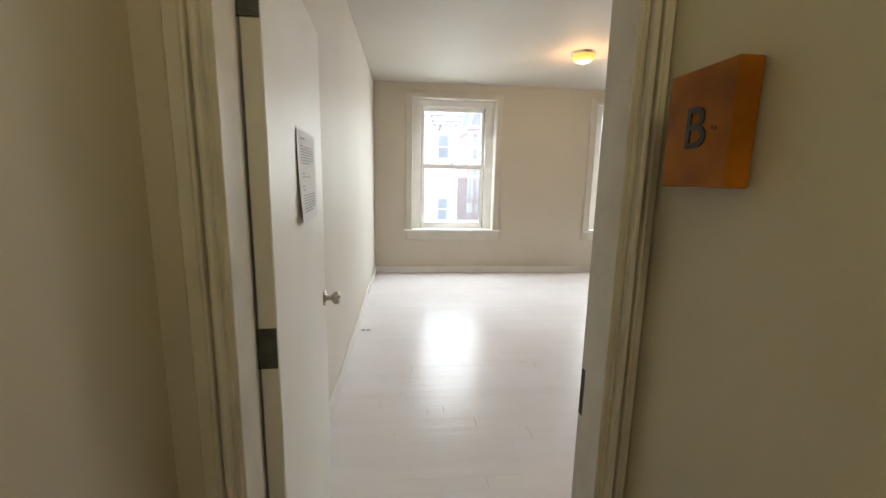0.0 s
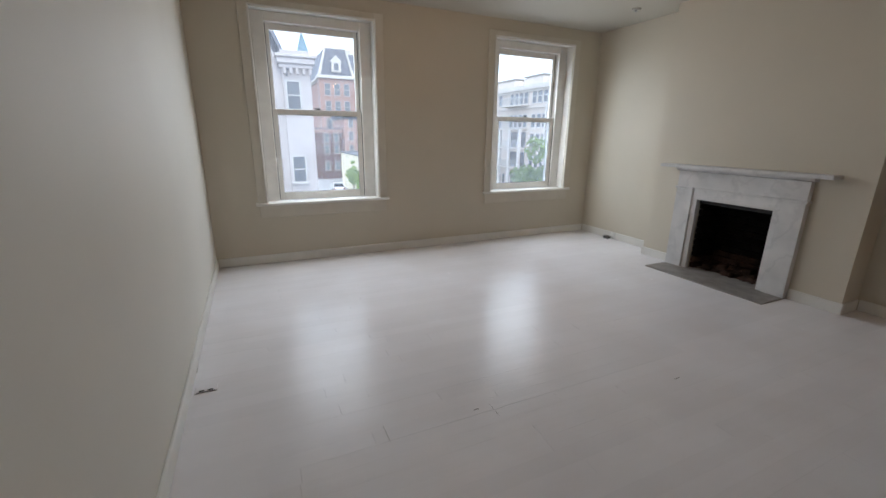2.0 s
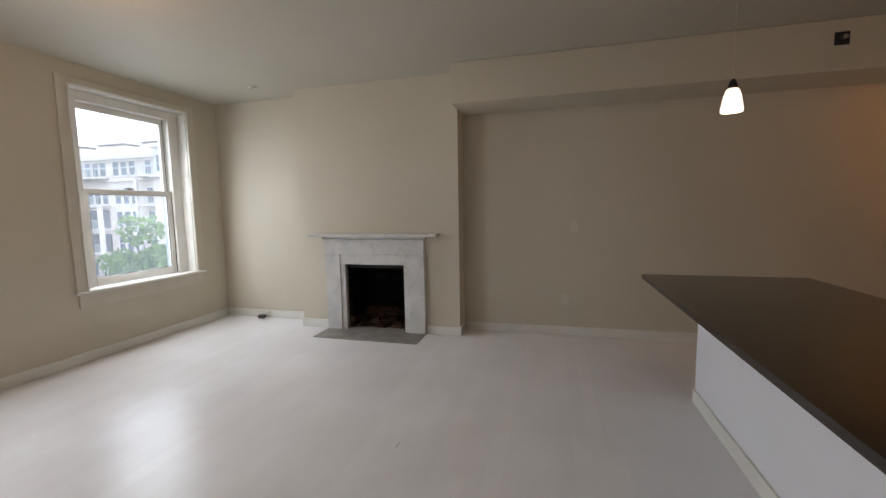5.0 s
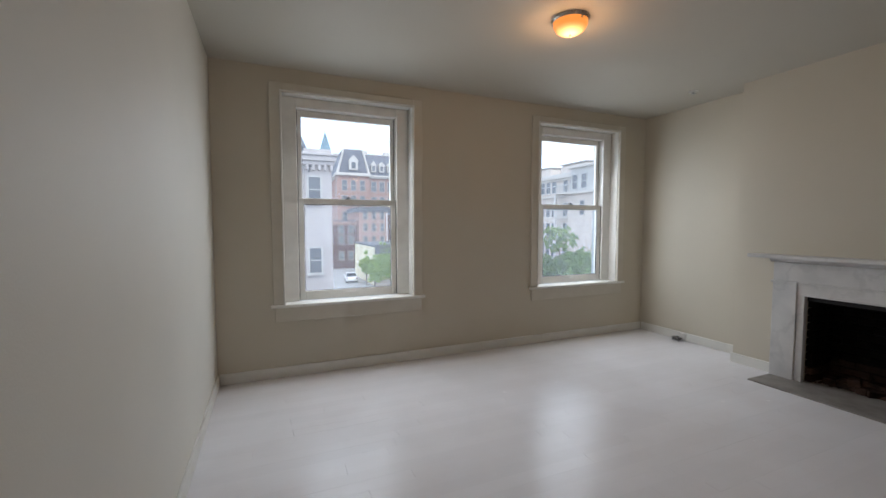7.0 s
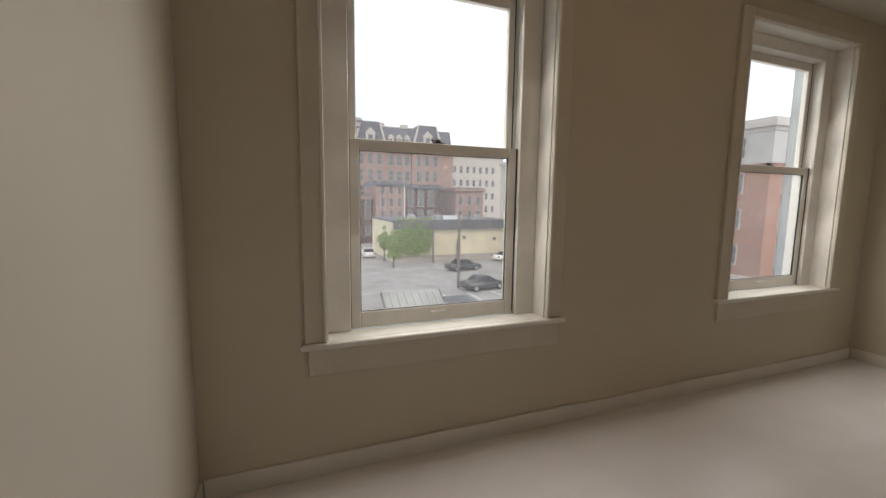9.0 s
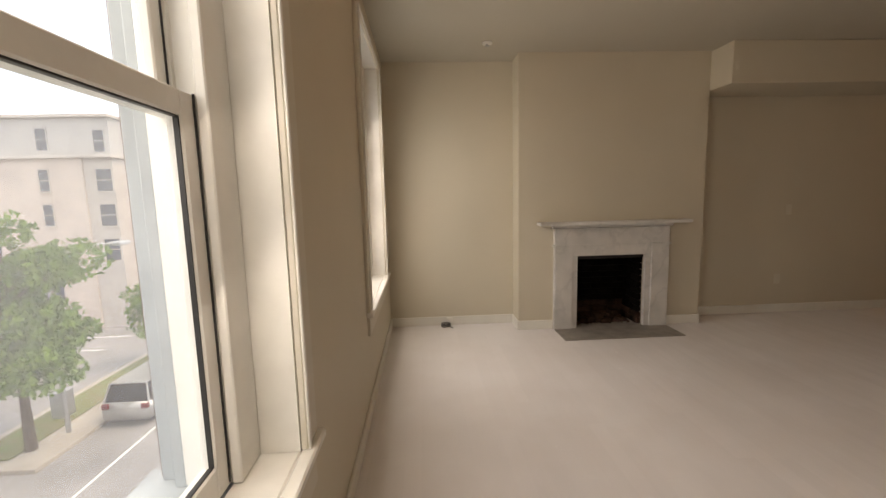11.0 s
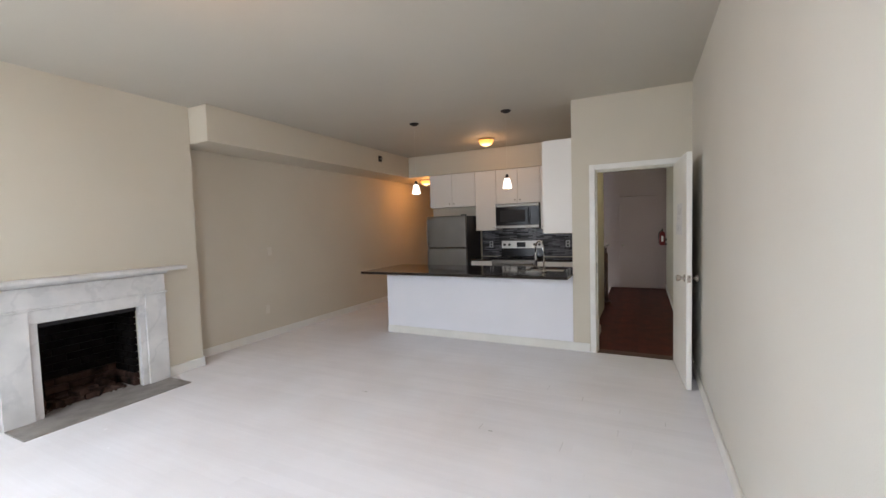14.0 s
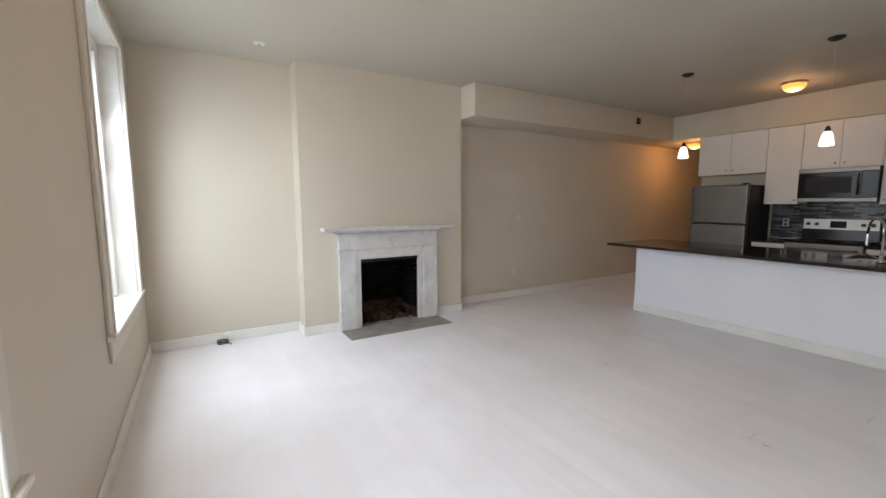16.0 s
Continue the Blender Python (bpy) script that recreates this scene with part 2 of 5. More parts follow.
BLACKGLASS = shade("black_oven_glass", (0.012, 0.012, 0.014), 0.13, vary=0.05, spec=0.12)
HINGEPAINT = shade("dull_grey_hinge_metal", (0.11, 0.115, 0.108), 0.5, 0.3, vary=0.3, scale=25, bump=0.3, bump_scale=60)
BLACK = shade("black_plastic", (0.018, 0.018, 0.018), 0.45)
WHITEPLASTIC = shade("white_plastic", (0.8, 0.79, 0.75), 0.35, vary=0.02)
PAPER = shade("white_paper", (0.80, 0.80, 0.80), 0.7, vary=0.02)
INK = shade("grey_print", (0.42, 0.42, 0.44), 0.8)
SIGNWOOD = shade("varnished_pine", (0.42, 0.15, 0.012), 0.4, vary=0.3, scale=9, second=(0.27, 0.085, 0.008), spec=0.15)
REDWOOD = shade("dark_red_wood_floor", (0.085, 0.017, 0.009), 0.45, vary=0.4, scale=6, spec=0.2, random_tone=0.2, world=True)
DARKWOOD = shade("dark_newel_wood", (0.07, 0.026, 0.014), 0.3, vary=0.3)
REDPAINT = shade("red_enamel", (0.17, 0.01, 0.012), 0.3)
HALLWALL = shade("hall_wall_paint", (0.68, 0.64, 0.50), 0.55, vary=0.04, scale=1.5, bump=0.1, bump_scale=120)
HALLLILAC = shade("hall_end_wall_paint", (0.37, 0.285, 0.275), 0.55, vary=0.04, scale=1.5)
MOSAIC = grid_material("dark_strip_mosaic", ((0.006, 0.006, 0.008), (0.22, 0.22, 0.24)), (0.03, 0.03, 0.03), 0.14, 0.022, 0.18, 0.0015)
GLASS = pane_material("window_glass", 0.03)
DUSTY = pane_material("dusty_window_glass", 0.06)
AMBER = glow("amber_lit_glass", (1.0, 0.35, 0.07), 0.95, (0.30, 0.13, 0.04))
hot_middle(AMBER)
LITWHITE = glow("lit_frosted_glass", (1.0, 0.80, 0.68), 0.95)
BULBGLASS = glow("lit_bulb_glass", (1.0, 0.88, 0.6), 5.0)
ASPHALT = shade("weathered_asphalt", (0.27, 0.258, 0.25), 0.9, vary=0.2, scale=0.4, bump=0.3, bump_scale=30)
PAVING = shade("concrete_pavement", (0.40, 0.355, 0.30), 0.9, vary=0.2, scale=0.6, bump=0.2, bump_scale=20)
GRASSM = shade("dry_grass", (0.12, 0.15, 0.05), 0.95, vary=0.4, scale=1.5, second=(0.2, 0.17, 0.09), bump=0.6, bump_scale=25)
LINE = shade("white_road_paint", (0.7, 0.7, 0.68), 0.8, vary=0.2, scale=3)
TOWNSTONE = shade("pale_lilac_masonry", (0.41, 0.372, 0.36), 0.85, vary=0.12, scale=1.0, bump=0.2)
WHITEBRICK = shade("white_painted_masonry", (0.60, 0.575, 0.56), 0.8, vary=0.1, scale=1.2, bump=0.2)
REDBRICK = grid_material("red_brick", ((0.27, 0.15, 0.125), (0.34, 0.19, 0.155)), (0.34, 0.30, 0.28), 0.22, 0.075, 0.9, 0.008)
REDBRICKY = grid_material("red_brick_side", ((0.34, 0.13, 0.08), (0.40, 0.17, 0.11)), (0.35, 0.31, 0.28), 0.22, 0.075, 0.9, 0.008, "YZ")
BEIGE = shade("beige_brick", (0.56, 0.485, 0.43), 0.9, vary=0.12, scale=0.8, bump=0.1)
BEIGELIGHT = shade("pale_stone_trim", (0.50, 0.46, 0.42), 0.85, vary=0.1, scale=1)
GREYCLAD = shade("grey_cladding", (0.46, 0.445, 0.425), 0.7, vary=0.1, scale=1)
YELLOWWALL = shade("yellow_stucco", (0.68, 0.60, 0.42), 0.9, vary=0.18, scale=0.5, bump=0.2)
TARROOF = shade("tar_roof", (0.10, 0.10, 0.11), 0.9, vary=0.3, scale=0.7)
TINROOF = shade("weathered_metal_roof", (0.36, 0.36, 0.33), 0.5, 0.4, vary=0.25, scale=0.8)
SLATEROOF = shade("slate_mansard", (0.13, 0.135, 0.16), 0.7, vary=0.3, scale=2)
COPPER = shade("green_copper", (0.10, 0.19, 0.24), 0.6, vary=0.2)
DARKPANE = shade("dark_window_pane", (0.11, 0.12, 0.135), 0.12, vary=0.2, scale=0.5)
BARK = shade("tree_bark", (0.12, 0.09, 0.065), 0.95, vary=0.3, scale=9, bump=0.6)
LEAF = shade("green_leaves", (0.145, 0.23, 0.055), 0.6, vary=0.35, scale=1.8, second=(0.07, 0.125, 0.035))
IVY = shade("ivy_leaves", (0.24, 0.33, 0.08), 0.7, vary=0.3, scale=2, second=(0.16, 0.27, 0.04))
SILVERPAINT = shade("silver_car_paint", (0.42, 0.42, 0.41), 0.36, 0.5, vary=0.03, coat=0.6)
DARKPAINT = shade("dark_car_paint", (0.025, 0.027, 0.03), 0.36, 0.3, vary=0.03, coat=0.6)
WHITECAR = shade("white_car_paint", (0.75, 0.75, 0.74), 0.36, vary=0.03, coat=0.6)
RUBBER = shade("tyre_rubber", (0.02, 0.02, 0.02), 0.85)
POLE = shade("weathered_pole", (0.16, 0.14, 0.12), 0.85, vary=0.3, scale=5)
# Outdoor white darkened in its colour to offset the daylight lamps' glare.
DIMMEDWHITE = shade("dimmed_aged_white_paint", (0.33, 0.37, 0.385), 0.6, vary=0.2, scale=5, bump=0.2)
BRICKEDGE = shade("weathered_brick_edge", (0.10, 0.045, 0.035), 0.9, vary=0.4, scale=14, second=(0.055, 0.03, 0.026), bump=0.5, bump_scale=40)
CREAMPLASTIC = shade("cream_plastic", (0.66, 0.62, 0.53), 0.4, vary=0.02)
GALV = shade("galvanised_steel", (0.45, 0.46, 0.46), 0.45, 0.7, vary=0.1)


# ------------------------------------------------------------ building blocks
WHERE = {}


def thing(name, at, label, category, group="", kind=""):
    ob = new(name)
    ob.empty_display_size = 0.1
    ob.location = at
    WHERE[ob] = Vector(at)
    return tagged(ob, label, category, group, kind)


def part(name, bm, material, parent=None, label="", smooth=False):
    """Links a bmesh, given in world metres, as one mesh under a thing or a part."""
    me = bpy.data.meshes.new(name)
    base = WHERE[parent] if parent else Vector((0, 0, 0))
    bmesh.ops.translate(bm, verts=bm.verts, vec=-base)
    if smooth:
        for f in bm.faces:
            f.smooth = True
    bm.to_mesh(me)
    bm.free()
    me.materials.append(material)
    ob = new(name, me)
    if parent:
        ob.parent = parent
    WHERE[ob] = base
    if label:
        ob["label"] = label
    return ob


def structure(name, bm, material, label, category):
    return tagged(part(name, bm, material), label, category, "", "structure")


def box(x0, x1, y0, y1, z0, z1, bevel=0.0, bm=None, segments=1):
    bm = bm or bmesh.new()
    lo, hi = Vector((min(x0, x1), min(y0, y1), min(z0, z1))), Vector((max(x0, x1), max(y0, y1), max(z0, z1)))
    made = bmesh.ops.create_cube(bm, size=1, matrix=Matrix.LocRotScale((lo + hi) / 2, None, hi - lo))
    if bevel:
        edges = list({e for v in made["verts"] for e in v.link_edges})
        bmesh.ops.bevel(bm, geom=edges, offset=bevel, segments=segments, affect="EDGES", profile=0.5)
    return bm


def boxes(*rows, bevel=0.0):
    bm = bmesh.new()
    for r in rows:
        box(*r, bevel=bevel, bm=bm)
    return bm


def rod(a, b, r0, r1=None, n=12, bm=None):
    bm = bm or bmesh.new()
    a, b = Vector(a), Vector(b)
    m = Matrix.Translation((a + b) / 2) @ (b - a).to_track_quat("Z", "Y").to_matrix().to_4x4()
    bmesh.ops.create_cone(bm, cap_ends=True, segments=n, radius1=r0, radius2=r0 if r1 is None else r1, depth=(b - a).length, matrix=m)
    return bm


def turned(profile, at, axis="Z", n=24, bm=None):
    """A lathe shape: rows of (radius, height) round an axis through at."""
    bm = bm or bmesh.new()
    turn = {"Z": Matrix(), "X": Matrix.Rotation(radians(90), 4, "Y"), "Y": Matrix.Rotation(radians(-90), 4, "X")}[axis]
    rings = []
    for r, h in profile:
        rings.append([bm.verts.new(Vector(at) + turn @ Vector((r * math.cos(i * math.tau / n), r * math.sin(i * math.tau / n), h))) for i in range(n)])
    for p, q in zip(rings, rings[1:]):
        for i in range(n):
            bm.faces.new((p[i], p[(i + 1) % n], q[(i + 1) % n], q[i]))
    bm.faces.new(rings[0][::-1])
    bm.faces.new(rings[-1])
    bmesh.ops.recalc_face_normals(bm, faces=bm.faces)
    return bm


def prism(outline, axis, a, b, bm=None):
    """An outline of (u, v) drawn out along an axis from a to b."""
    bm = bm or bmesh.new()
    put = {"X": lambda u, v, w: (w, u, v), "Y": lambda u, v, w: (u, w, v), "Z": lambda u, v, w: (u, v, w)}[axis]
    p = [bm.verts.new(put(u, v, a)) for u, v in outline]
    q = [bm.verts.new(put(u, v, b)) for u, v in outline]
    k = len(p)
    for i in range(k):
        bm.faces.new((p[i], p[(i + 1) % k], q[(i + 1) % k], q[i]))
    bm.faces.new(p[::-1])
    bm.faces.new(q)
    bmesh.ops.recalc_face_normals(bm, faces=bm.faces)
    return bm


def tube(points, radius, n=8, bm=None):
    bm = bm or bmesh.new()
    pts = [Vector(p) for p in points]
    rings = []
    for i, p in enumerate(pts):
        d = (pts[min(i + 1, len(pts) - 1)] - pts[max(i - 1, 0)]).normalized()
        q = d.to_track_quat("Z", "Y")
        rings.append([bm.verts.new(p + q @ Vector((radius * math.cos(k * math.tau / n), radius * math.sin(k * math.tau / n), 0))) for k in range(n)])
    for p, q in zip(rings, rings[1:]):
        for k in range(n):
            bm.faces.new((p[k], p[(k + 1) % n], q[(k + 1) % n], q[k]))
    bm.faces.new(rings[0][::-1])
    bm.faces.new(rings[-1])
    return bm


# ------------------------------------------------------------ the room's shell
CEILING, ROOM_Y, RIGHT_X, HALL_X, DOORWALL_X = 2.852, 5.375, 5.16, 0.975, 1.174
CHIM_X, CHIM_Y0, CHIM_Y1 = 4.887, 1.995, 3.985
DOOR_X0, DOOR_X1, DOOR_Z = 0.125, 0.918, 2.045
KITCHEN_Y, BACK_Y = -2.15, -2.48
OUT_Y = 5.74
STOOL_Z, HEAD_Z = 0.69, 2.64

structure("wall_west", box(-0.3, 0, -0.07, OUT_Y, -0.2, CEILING + 0.3), WALLDAYLIT, "cream plaster side wall of the room, daylight painted in paler", "wall")
structure("wall_hall_west", box(-0.3, 0, -5.25, -0.072, -0.2, CEILING + 0.3), WALL, "cream painted plaster wall along the hallway", "wall")

bm = bmesh.new()
edges_x = [-0.3]
for wx in WINDOW_X:
    edges_x += [wx - 0.635, wx + 0.635]
edges_x.append(RIGHT_X + 0.4)
for i in range(0, 6, 2):
    box(edges_x[i] + (0.302 if i == 0 else 0), edges_x[i + 1] if i < 4 else RIGHT_X - 0.002, ROOM_Y, OUT_Y - 0.1, -0.2, CEILING + 0.3, bm=bm)
for wx in WINDOW_X:
    box(wx - 0.635, wx + 0.635, ROOM_Y, OUT_Y - 0.1, -0.2, STOOL_Z - 0.035, bm=bm)
    box(wx - 0.635, wx + 0.635, ROOM_Y, OUT_Y - 0.1, HEAD_Z + 0.01, CEILING + 0.3, bm=bm)
structure("wall_north", bm, WALL, "cream painted plaster window wall with two openings", "wall")
bm = bmesh.new()
spans = [(-6, WINDOW_X[0] - 0.56), (WINDOW_X[0] + 0.56, WINDOW_X[1] - 0.56), (WINDOW_X[1] + 0.56, 12)]
for a, b in spans:
    box(a, b, OUT_Y - 0.098, OUT_Y, -7.4, 4.0, bm=bm)
for wx in WINDOW_X:
    box(wx - 0.56, wx + 0.56, OUT_Y - 0.098, OUT_Y, -7.4, STOOL_Z - 0.1, bm=bm)
    box(wx - 0.56, wx + 0.56, OUT_Y - 0.098, OUT_Y, HEAD_Z + 0.02, 4.0, bm=bm)
structure("wall_outer", bm, BRICKEDGE, "red brick outer face of the street wall", "wall")

structure("wall_east", boxes((RIGHT_X, RIGHT_X + 0.3, CHIM_Y1, OUT_Y - 0.1, -0.2, CEILING + 0.3), (RIGHT_X, RIGHT_X + 0.3, -6.0, CHIM_Y0, -0.2, CEILING + 0.3)),
          WALL, "cream painted plaster party wall with a chimney breast", "wall")
FIRE_Y0, FIRE_Y1, FIRE_Z = 2.62, 3.38, 0.795
structure("chimney_breast", boxes((CHIM_X, RIGHT_X + 0.3, CHIM_Y0, FIRE_Y0, -0.2, CEILING + 0.3), (CHIM_X, RIGHT_X + 0.3, FIRE_Y1, CHIM_Y1, -0.2, CEILING + 0.3),
                                  (CHIM_X, RIGHT_X + 0.3, FIRE_Y0, FIRE_Y1, FIRE_Z, CEILING + 0.3)), WALL, "cream plastered chimney breast over the fireplace", "wall")
structure("wall_door", boxes((0, DOOR_X0 - 0.02, -0.14, 0, -0.2, CEILING + 0.3), (DOOR_X1 + 0.02, DOORWALL_X, -0.14, 0, -0.2, CEILING + 0.3),
                             (DOOR_X0 - 0.02, DOOR_X1 + 0.02, -0.14, 0, DOOR_Z + 0.02, CEILING + 0.3)), WALL, "cream painted entrance wall with a doorway", "wall")
structure("wall_partition", boxes((HALL_X, DOORWALL_X, -0.95, -0.142, -0.2, CEILING + 0.3), (HALL_X + 0.075, DOORWALL_X, BACK_Y - 0.15, -0.95, -0.2, CEILING + 0.3)), HALLWALL, "painted partition between hallway and kitchen", "wall")
structure("wall_kitchen", box(DOORWALL_X + 0.002, 4.24, BACK_Y - 0.15, BACK_Y, -0.2, CEILING + 0.3), WALL, "cream painted wall behind the kitchen units", "wall")
structure("wall_passage", boxes((4.12, 4.24, -6.0, BACK_Y - 0.152, -0.2, CEILING + 0.3), (4.242, RIGHT_X - 0.002, -6.0, -5.88, -0.2, CEILING + 0.3)), WALL, "cream walls of the passage behind the kitchen", "wall")
structure("wall_hall_end", box(0.002, 2.4, -5.25, -5.1, -0.2, 4.2), HALLLILAC, "pale lilac grey wall at the hallway's end", "wall")
structure("wall_stair", boxes((2.25, 2.4, -5.098, BACK_Y - 0.152, -2.5, 4.2), (DOORWALL_X + 0.002, 2.248, BACK_Y - 0.3, BACK_Y - 0.152, -2.5, 4.2)), HALLWALL, "painted walls of the stairwell", "wall")

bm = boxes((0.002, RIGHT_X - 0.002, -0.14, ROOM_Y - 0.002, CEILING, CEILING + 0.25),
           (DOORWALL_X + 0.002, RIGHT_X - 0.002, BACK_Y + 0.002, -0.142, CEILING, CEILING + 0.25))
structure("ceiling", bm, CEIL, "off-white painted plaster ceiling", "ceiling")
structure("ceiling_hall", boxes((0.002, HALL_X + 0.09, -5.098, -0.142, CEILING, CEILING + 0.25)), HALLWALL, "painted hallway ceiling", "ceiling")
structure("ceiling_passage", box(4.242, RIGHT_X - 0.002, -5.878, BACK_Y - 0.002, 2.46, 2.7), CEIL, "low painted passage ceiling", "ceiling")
structure("beam", box(4.59, RIGHT_X - 0.002, BACK_Y + 0.002, CHIM_Y0 - 0.002, 2.459, CEILING - 0.002, 0.006), WALL, "boxed-in beam along the party wall, painted cream", "beam")
structure("soffit", box(DOORWALL_X + 0.004, 4.588, BACK_Y + 0.002, KITCHEN_Y, 2.459, CEILING - 0.002, 0.004), WALL, "cream boxed soffit above the wall cabinets", "soffit")
structure("roof", boxes((-0.3, RIGHT_X + 0.4, -0.2, OUT_Y - 0.1, CEILING + 0.301, CEILING + 0.5), (DOORWALL_X, RIGHT_X + 0.4, -6.0, -0.202, CEILING + 0.301, CEILING + 0.5),
                        (-0.3, HALL_X, -5.25, -0.202, CEILING + 0.301, CEILING + 0.5)), TARROOF, "flat tarred roof above the rooms", "roof")
structure("floor_base", boxes((0.002, RIGHT_X - 0.002, -0.07, ROOM_Y - 0.002, -0.15, -0.016), (DOORWALL_X + 0.002, RIGHT_X - 0.002, BACK_Y, -0.072, -0.15, -0.016), (4.242, RIGHT_X - 0.002, -5.878, BACK_Y - 0.002, -0.15, -0.001)),
          SEAM, "boards under the painted floor", "floor")
structure("landing_base", box(0.002, HALL_X + 0.12, -5.098, -0.072, -0.2, -0.016), DARKWOOD, "boards under the hallway floor", "floor")


def base_run(x0, x1, y0, y1, name="baseboard"):
    """A skirting board along one wall; x0,y0 to x1,y1 is its footprint."""
    bm = bmesh.new()
    box(x0, x1, y0, y1, 0.0, 0.10, 0.004, bm)
    return structure(name, bm, BASEPAINT, "off-white painted wooden baseboard", "baseboard")


base_run(0.0, 0.016, 0.04, ROOM_Y - 0.018)
base_run(0.018, RIGHT_X - 0.018, ROOM_Y - 0.016, ROOM_Y)
base_run(RIGHT_X - 0.016, RIGHT_X, CHIM_Y1 + 0.018, ROOM_Y - 0.018)
base_run(CHIM_X + 0.002, RIGHT_X, CHIM_Y1, CHIM_Y1 + 0.016)
base_run(CHIM_X - 0.016, CHIM_X, 3.62, CHIM_Y1 + 0.016)
base_run(CHIM_X - 0.016, CHIM_X, CHIM_Y0 - 0.016, 2.38)
base_run(CHIM_X + 0.002, RIGHT_X - 0.018, CHIM_Y0 - 0.016, CHIM_Y0)
base_run(RIGHT_X - 0.016, RIGHT_X, -5.8, CHIM_Y0 - 0.018)
base_run(DOOR_X1 + 0.075, 3.73, 0.0, 0.016)
base_run(0.0, 0.016, -5.0, -0.2, "baseboard_hall")
base_run(HALL_X - 0.016, HALL_X, -0.95, -0.2, "baseboard_hall")


# ------------------------------------------------------------ windows
def sash_window(name, wx):
    w = thing(name, (wx, 5.5, STOOL_Z), "white painted double-hung sash window, closed", "window", "", "structure")
    l, r = wx - 0.635, wx + 0.635
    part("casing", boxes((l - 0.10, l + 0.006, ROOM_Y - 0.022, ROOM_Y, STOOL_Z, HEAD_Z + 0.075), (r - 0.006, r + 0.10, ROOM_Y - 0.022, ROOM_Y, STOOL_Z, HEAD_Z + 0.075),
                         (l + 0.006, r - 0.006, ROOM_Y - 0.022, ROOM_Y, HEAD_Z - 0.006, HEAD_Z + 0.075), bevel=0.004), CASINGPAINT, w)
    part("casing_bead", boxes((l - 0.012, l + 0.006, ROOM_Y - 0.03, ROOM_Y - 0.022, STOOL_Z, HEAD_Z), (r - 0.006, r + 0.012, ROOM_Y - 0.03, ROOM_Y - 0.022, STOOL_Z, HEAD_Z),
                              (l - 0.012, r + 0.012, ROOM_Y - 0.03, ROOM_Y - 0.022, HEAD_Z, HEAD_Z + 0.016), bevel=0.003), TRIM, w)
    part("window_stool", boxes((l - 0.12, r + 0.12, ROOM_Y - 0.045, ROOM_Y + 0.0, STOOL_Z - 0.03, STOOL_Z), (l, r, ROOM_Y, 5.52, STOOL_Z - 0.03, STOOL_Z - 0.001), bevel=0.006), TRIM, w, "painted window stool, worn at the edge")
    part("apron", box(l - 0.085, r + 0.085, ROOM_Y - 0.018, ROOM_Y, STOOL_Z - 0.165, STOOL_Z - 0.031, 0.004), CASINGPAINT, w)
    part("jamb_lining", boxes((l, l + 0.012, ROOM_Y, OUT_Y - 0.1, STOOL_Z, HEAD_Z), (r - 0.012, r, ROOM_Y, OUT_Y - 0.1, STOOL_Z, HEAD_Z), (l, r, ROOM_Y, OUT_Y - 0.1, HEAD_Z, HEAD_Z + 0.008)), TRIM, w)
    for s in (-1, 1):
        part("inner_stop", box(wx + s * 0.495, wx + s * 0.622, 5.49, 5.518, STOOL_Z, HEAD_Z - 0.002, 0.004), TRIM, w)
        part("parting_bead", box(wx + s * 0.489, wx + s * 0.622, 5.5625, 5.5695, STOOL_Z, HEAD_Z - 0.002), TRIM, w)
        part("sash_track", box(wx + s * 0.502, wx + s * 0.622, 5.518, 5.64, STOOL_Z, HEAD_Z - 0.002), TRIM, w)
        # Black slivers stand in for the shade in the gap beside each sash.
        part("weather_strip", box(wx + s * 0.488, wx + s * 0.4945, 5.5185, 5.5215, STOOL_Z + 0.012, 1.69), BLACK, w, "black strip painting the shaded gap beside the sash")
        part("weather_strip", box(wx + s * 0.482, wx + s * 0.4885, 5.5698, 5.5716, 1.692, 2.543), BLACK, w)
        part("blind_stop", box(wx + s * 0.508, wx + s * 0.622, 5.641, 5.675, STOOL_Z - 0.012, HEAD_Z, 0.004), DIMMEDWHITE, w)
        part("brick_mould", box(wx + s * 0.540, wx + s * 0.5585, 5.677, 5.727, STOOL_Z - 0.012, HEAD_Z, 0.004), DIMMEDWHITE, w)
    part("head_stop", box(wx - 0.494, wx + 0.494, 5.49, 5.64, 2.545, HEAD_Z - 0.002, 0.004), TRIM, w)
    part("window_sill", box(wx - 0.6, wx + 0.6, 5.522, OUT_Y + 0.05, STOOL_Z - 0.09, STOOL_Z - 0.012, 0.006), DIMMEDWHITE, w)
    low = part("lower_sash", boxes((wx - 0.5, wx - 0.438, 5.522, 5.56, 0.6906, 1.69), (wx + 0.438, wx + 0.5, 5.522, 5.56, 0.6906, 1.69),
                                   (wx - 0.438, wx + 0.438, 5.522, 5.56, 0.6906, 0.778), (wx - 0.438, wx + 0.438, 5.522, 5.56, 1.632, 1.69), bevel=0.004), TRIM, w)
    part("glazing_bead", boxes((wx - 0.438, wx - 0.434, 5.528, 5.54, 0.778, 1.632), (wx + 0.434, wx + 0.438, 5.528, 5.54, 0.778, 1.632),
                               (wx - 0.430, wx + 0.430, 5.528, 5.54, 0.778, 0.782), (wx - 0.430, wx + 0.430, 5.528, 5.54, 1.628, 1.632)), BLACK, low, "dark weathered glazing seal")
    pane = part("pane", box(wx - 0.44, wx + 0.44, 5.542, 5.546, 0.776, 1.634), DUSTY, low, "slightly hazy window pane")
    pane.visible_shadow = False
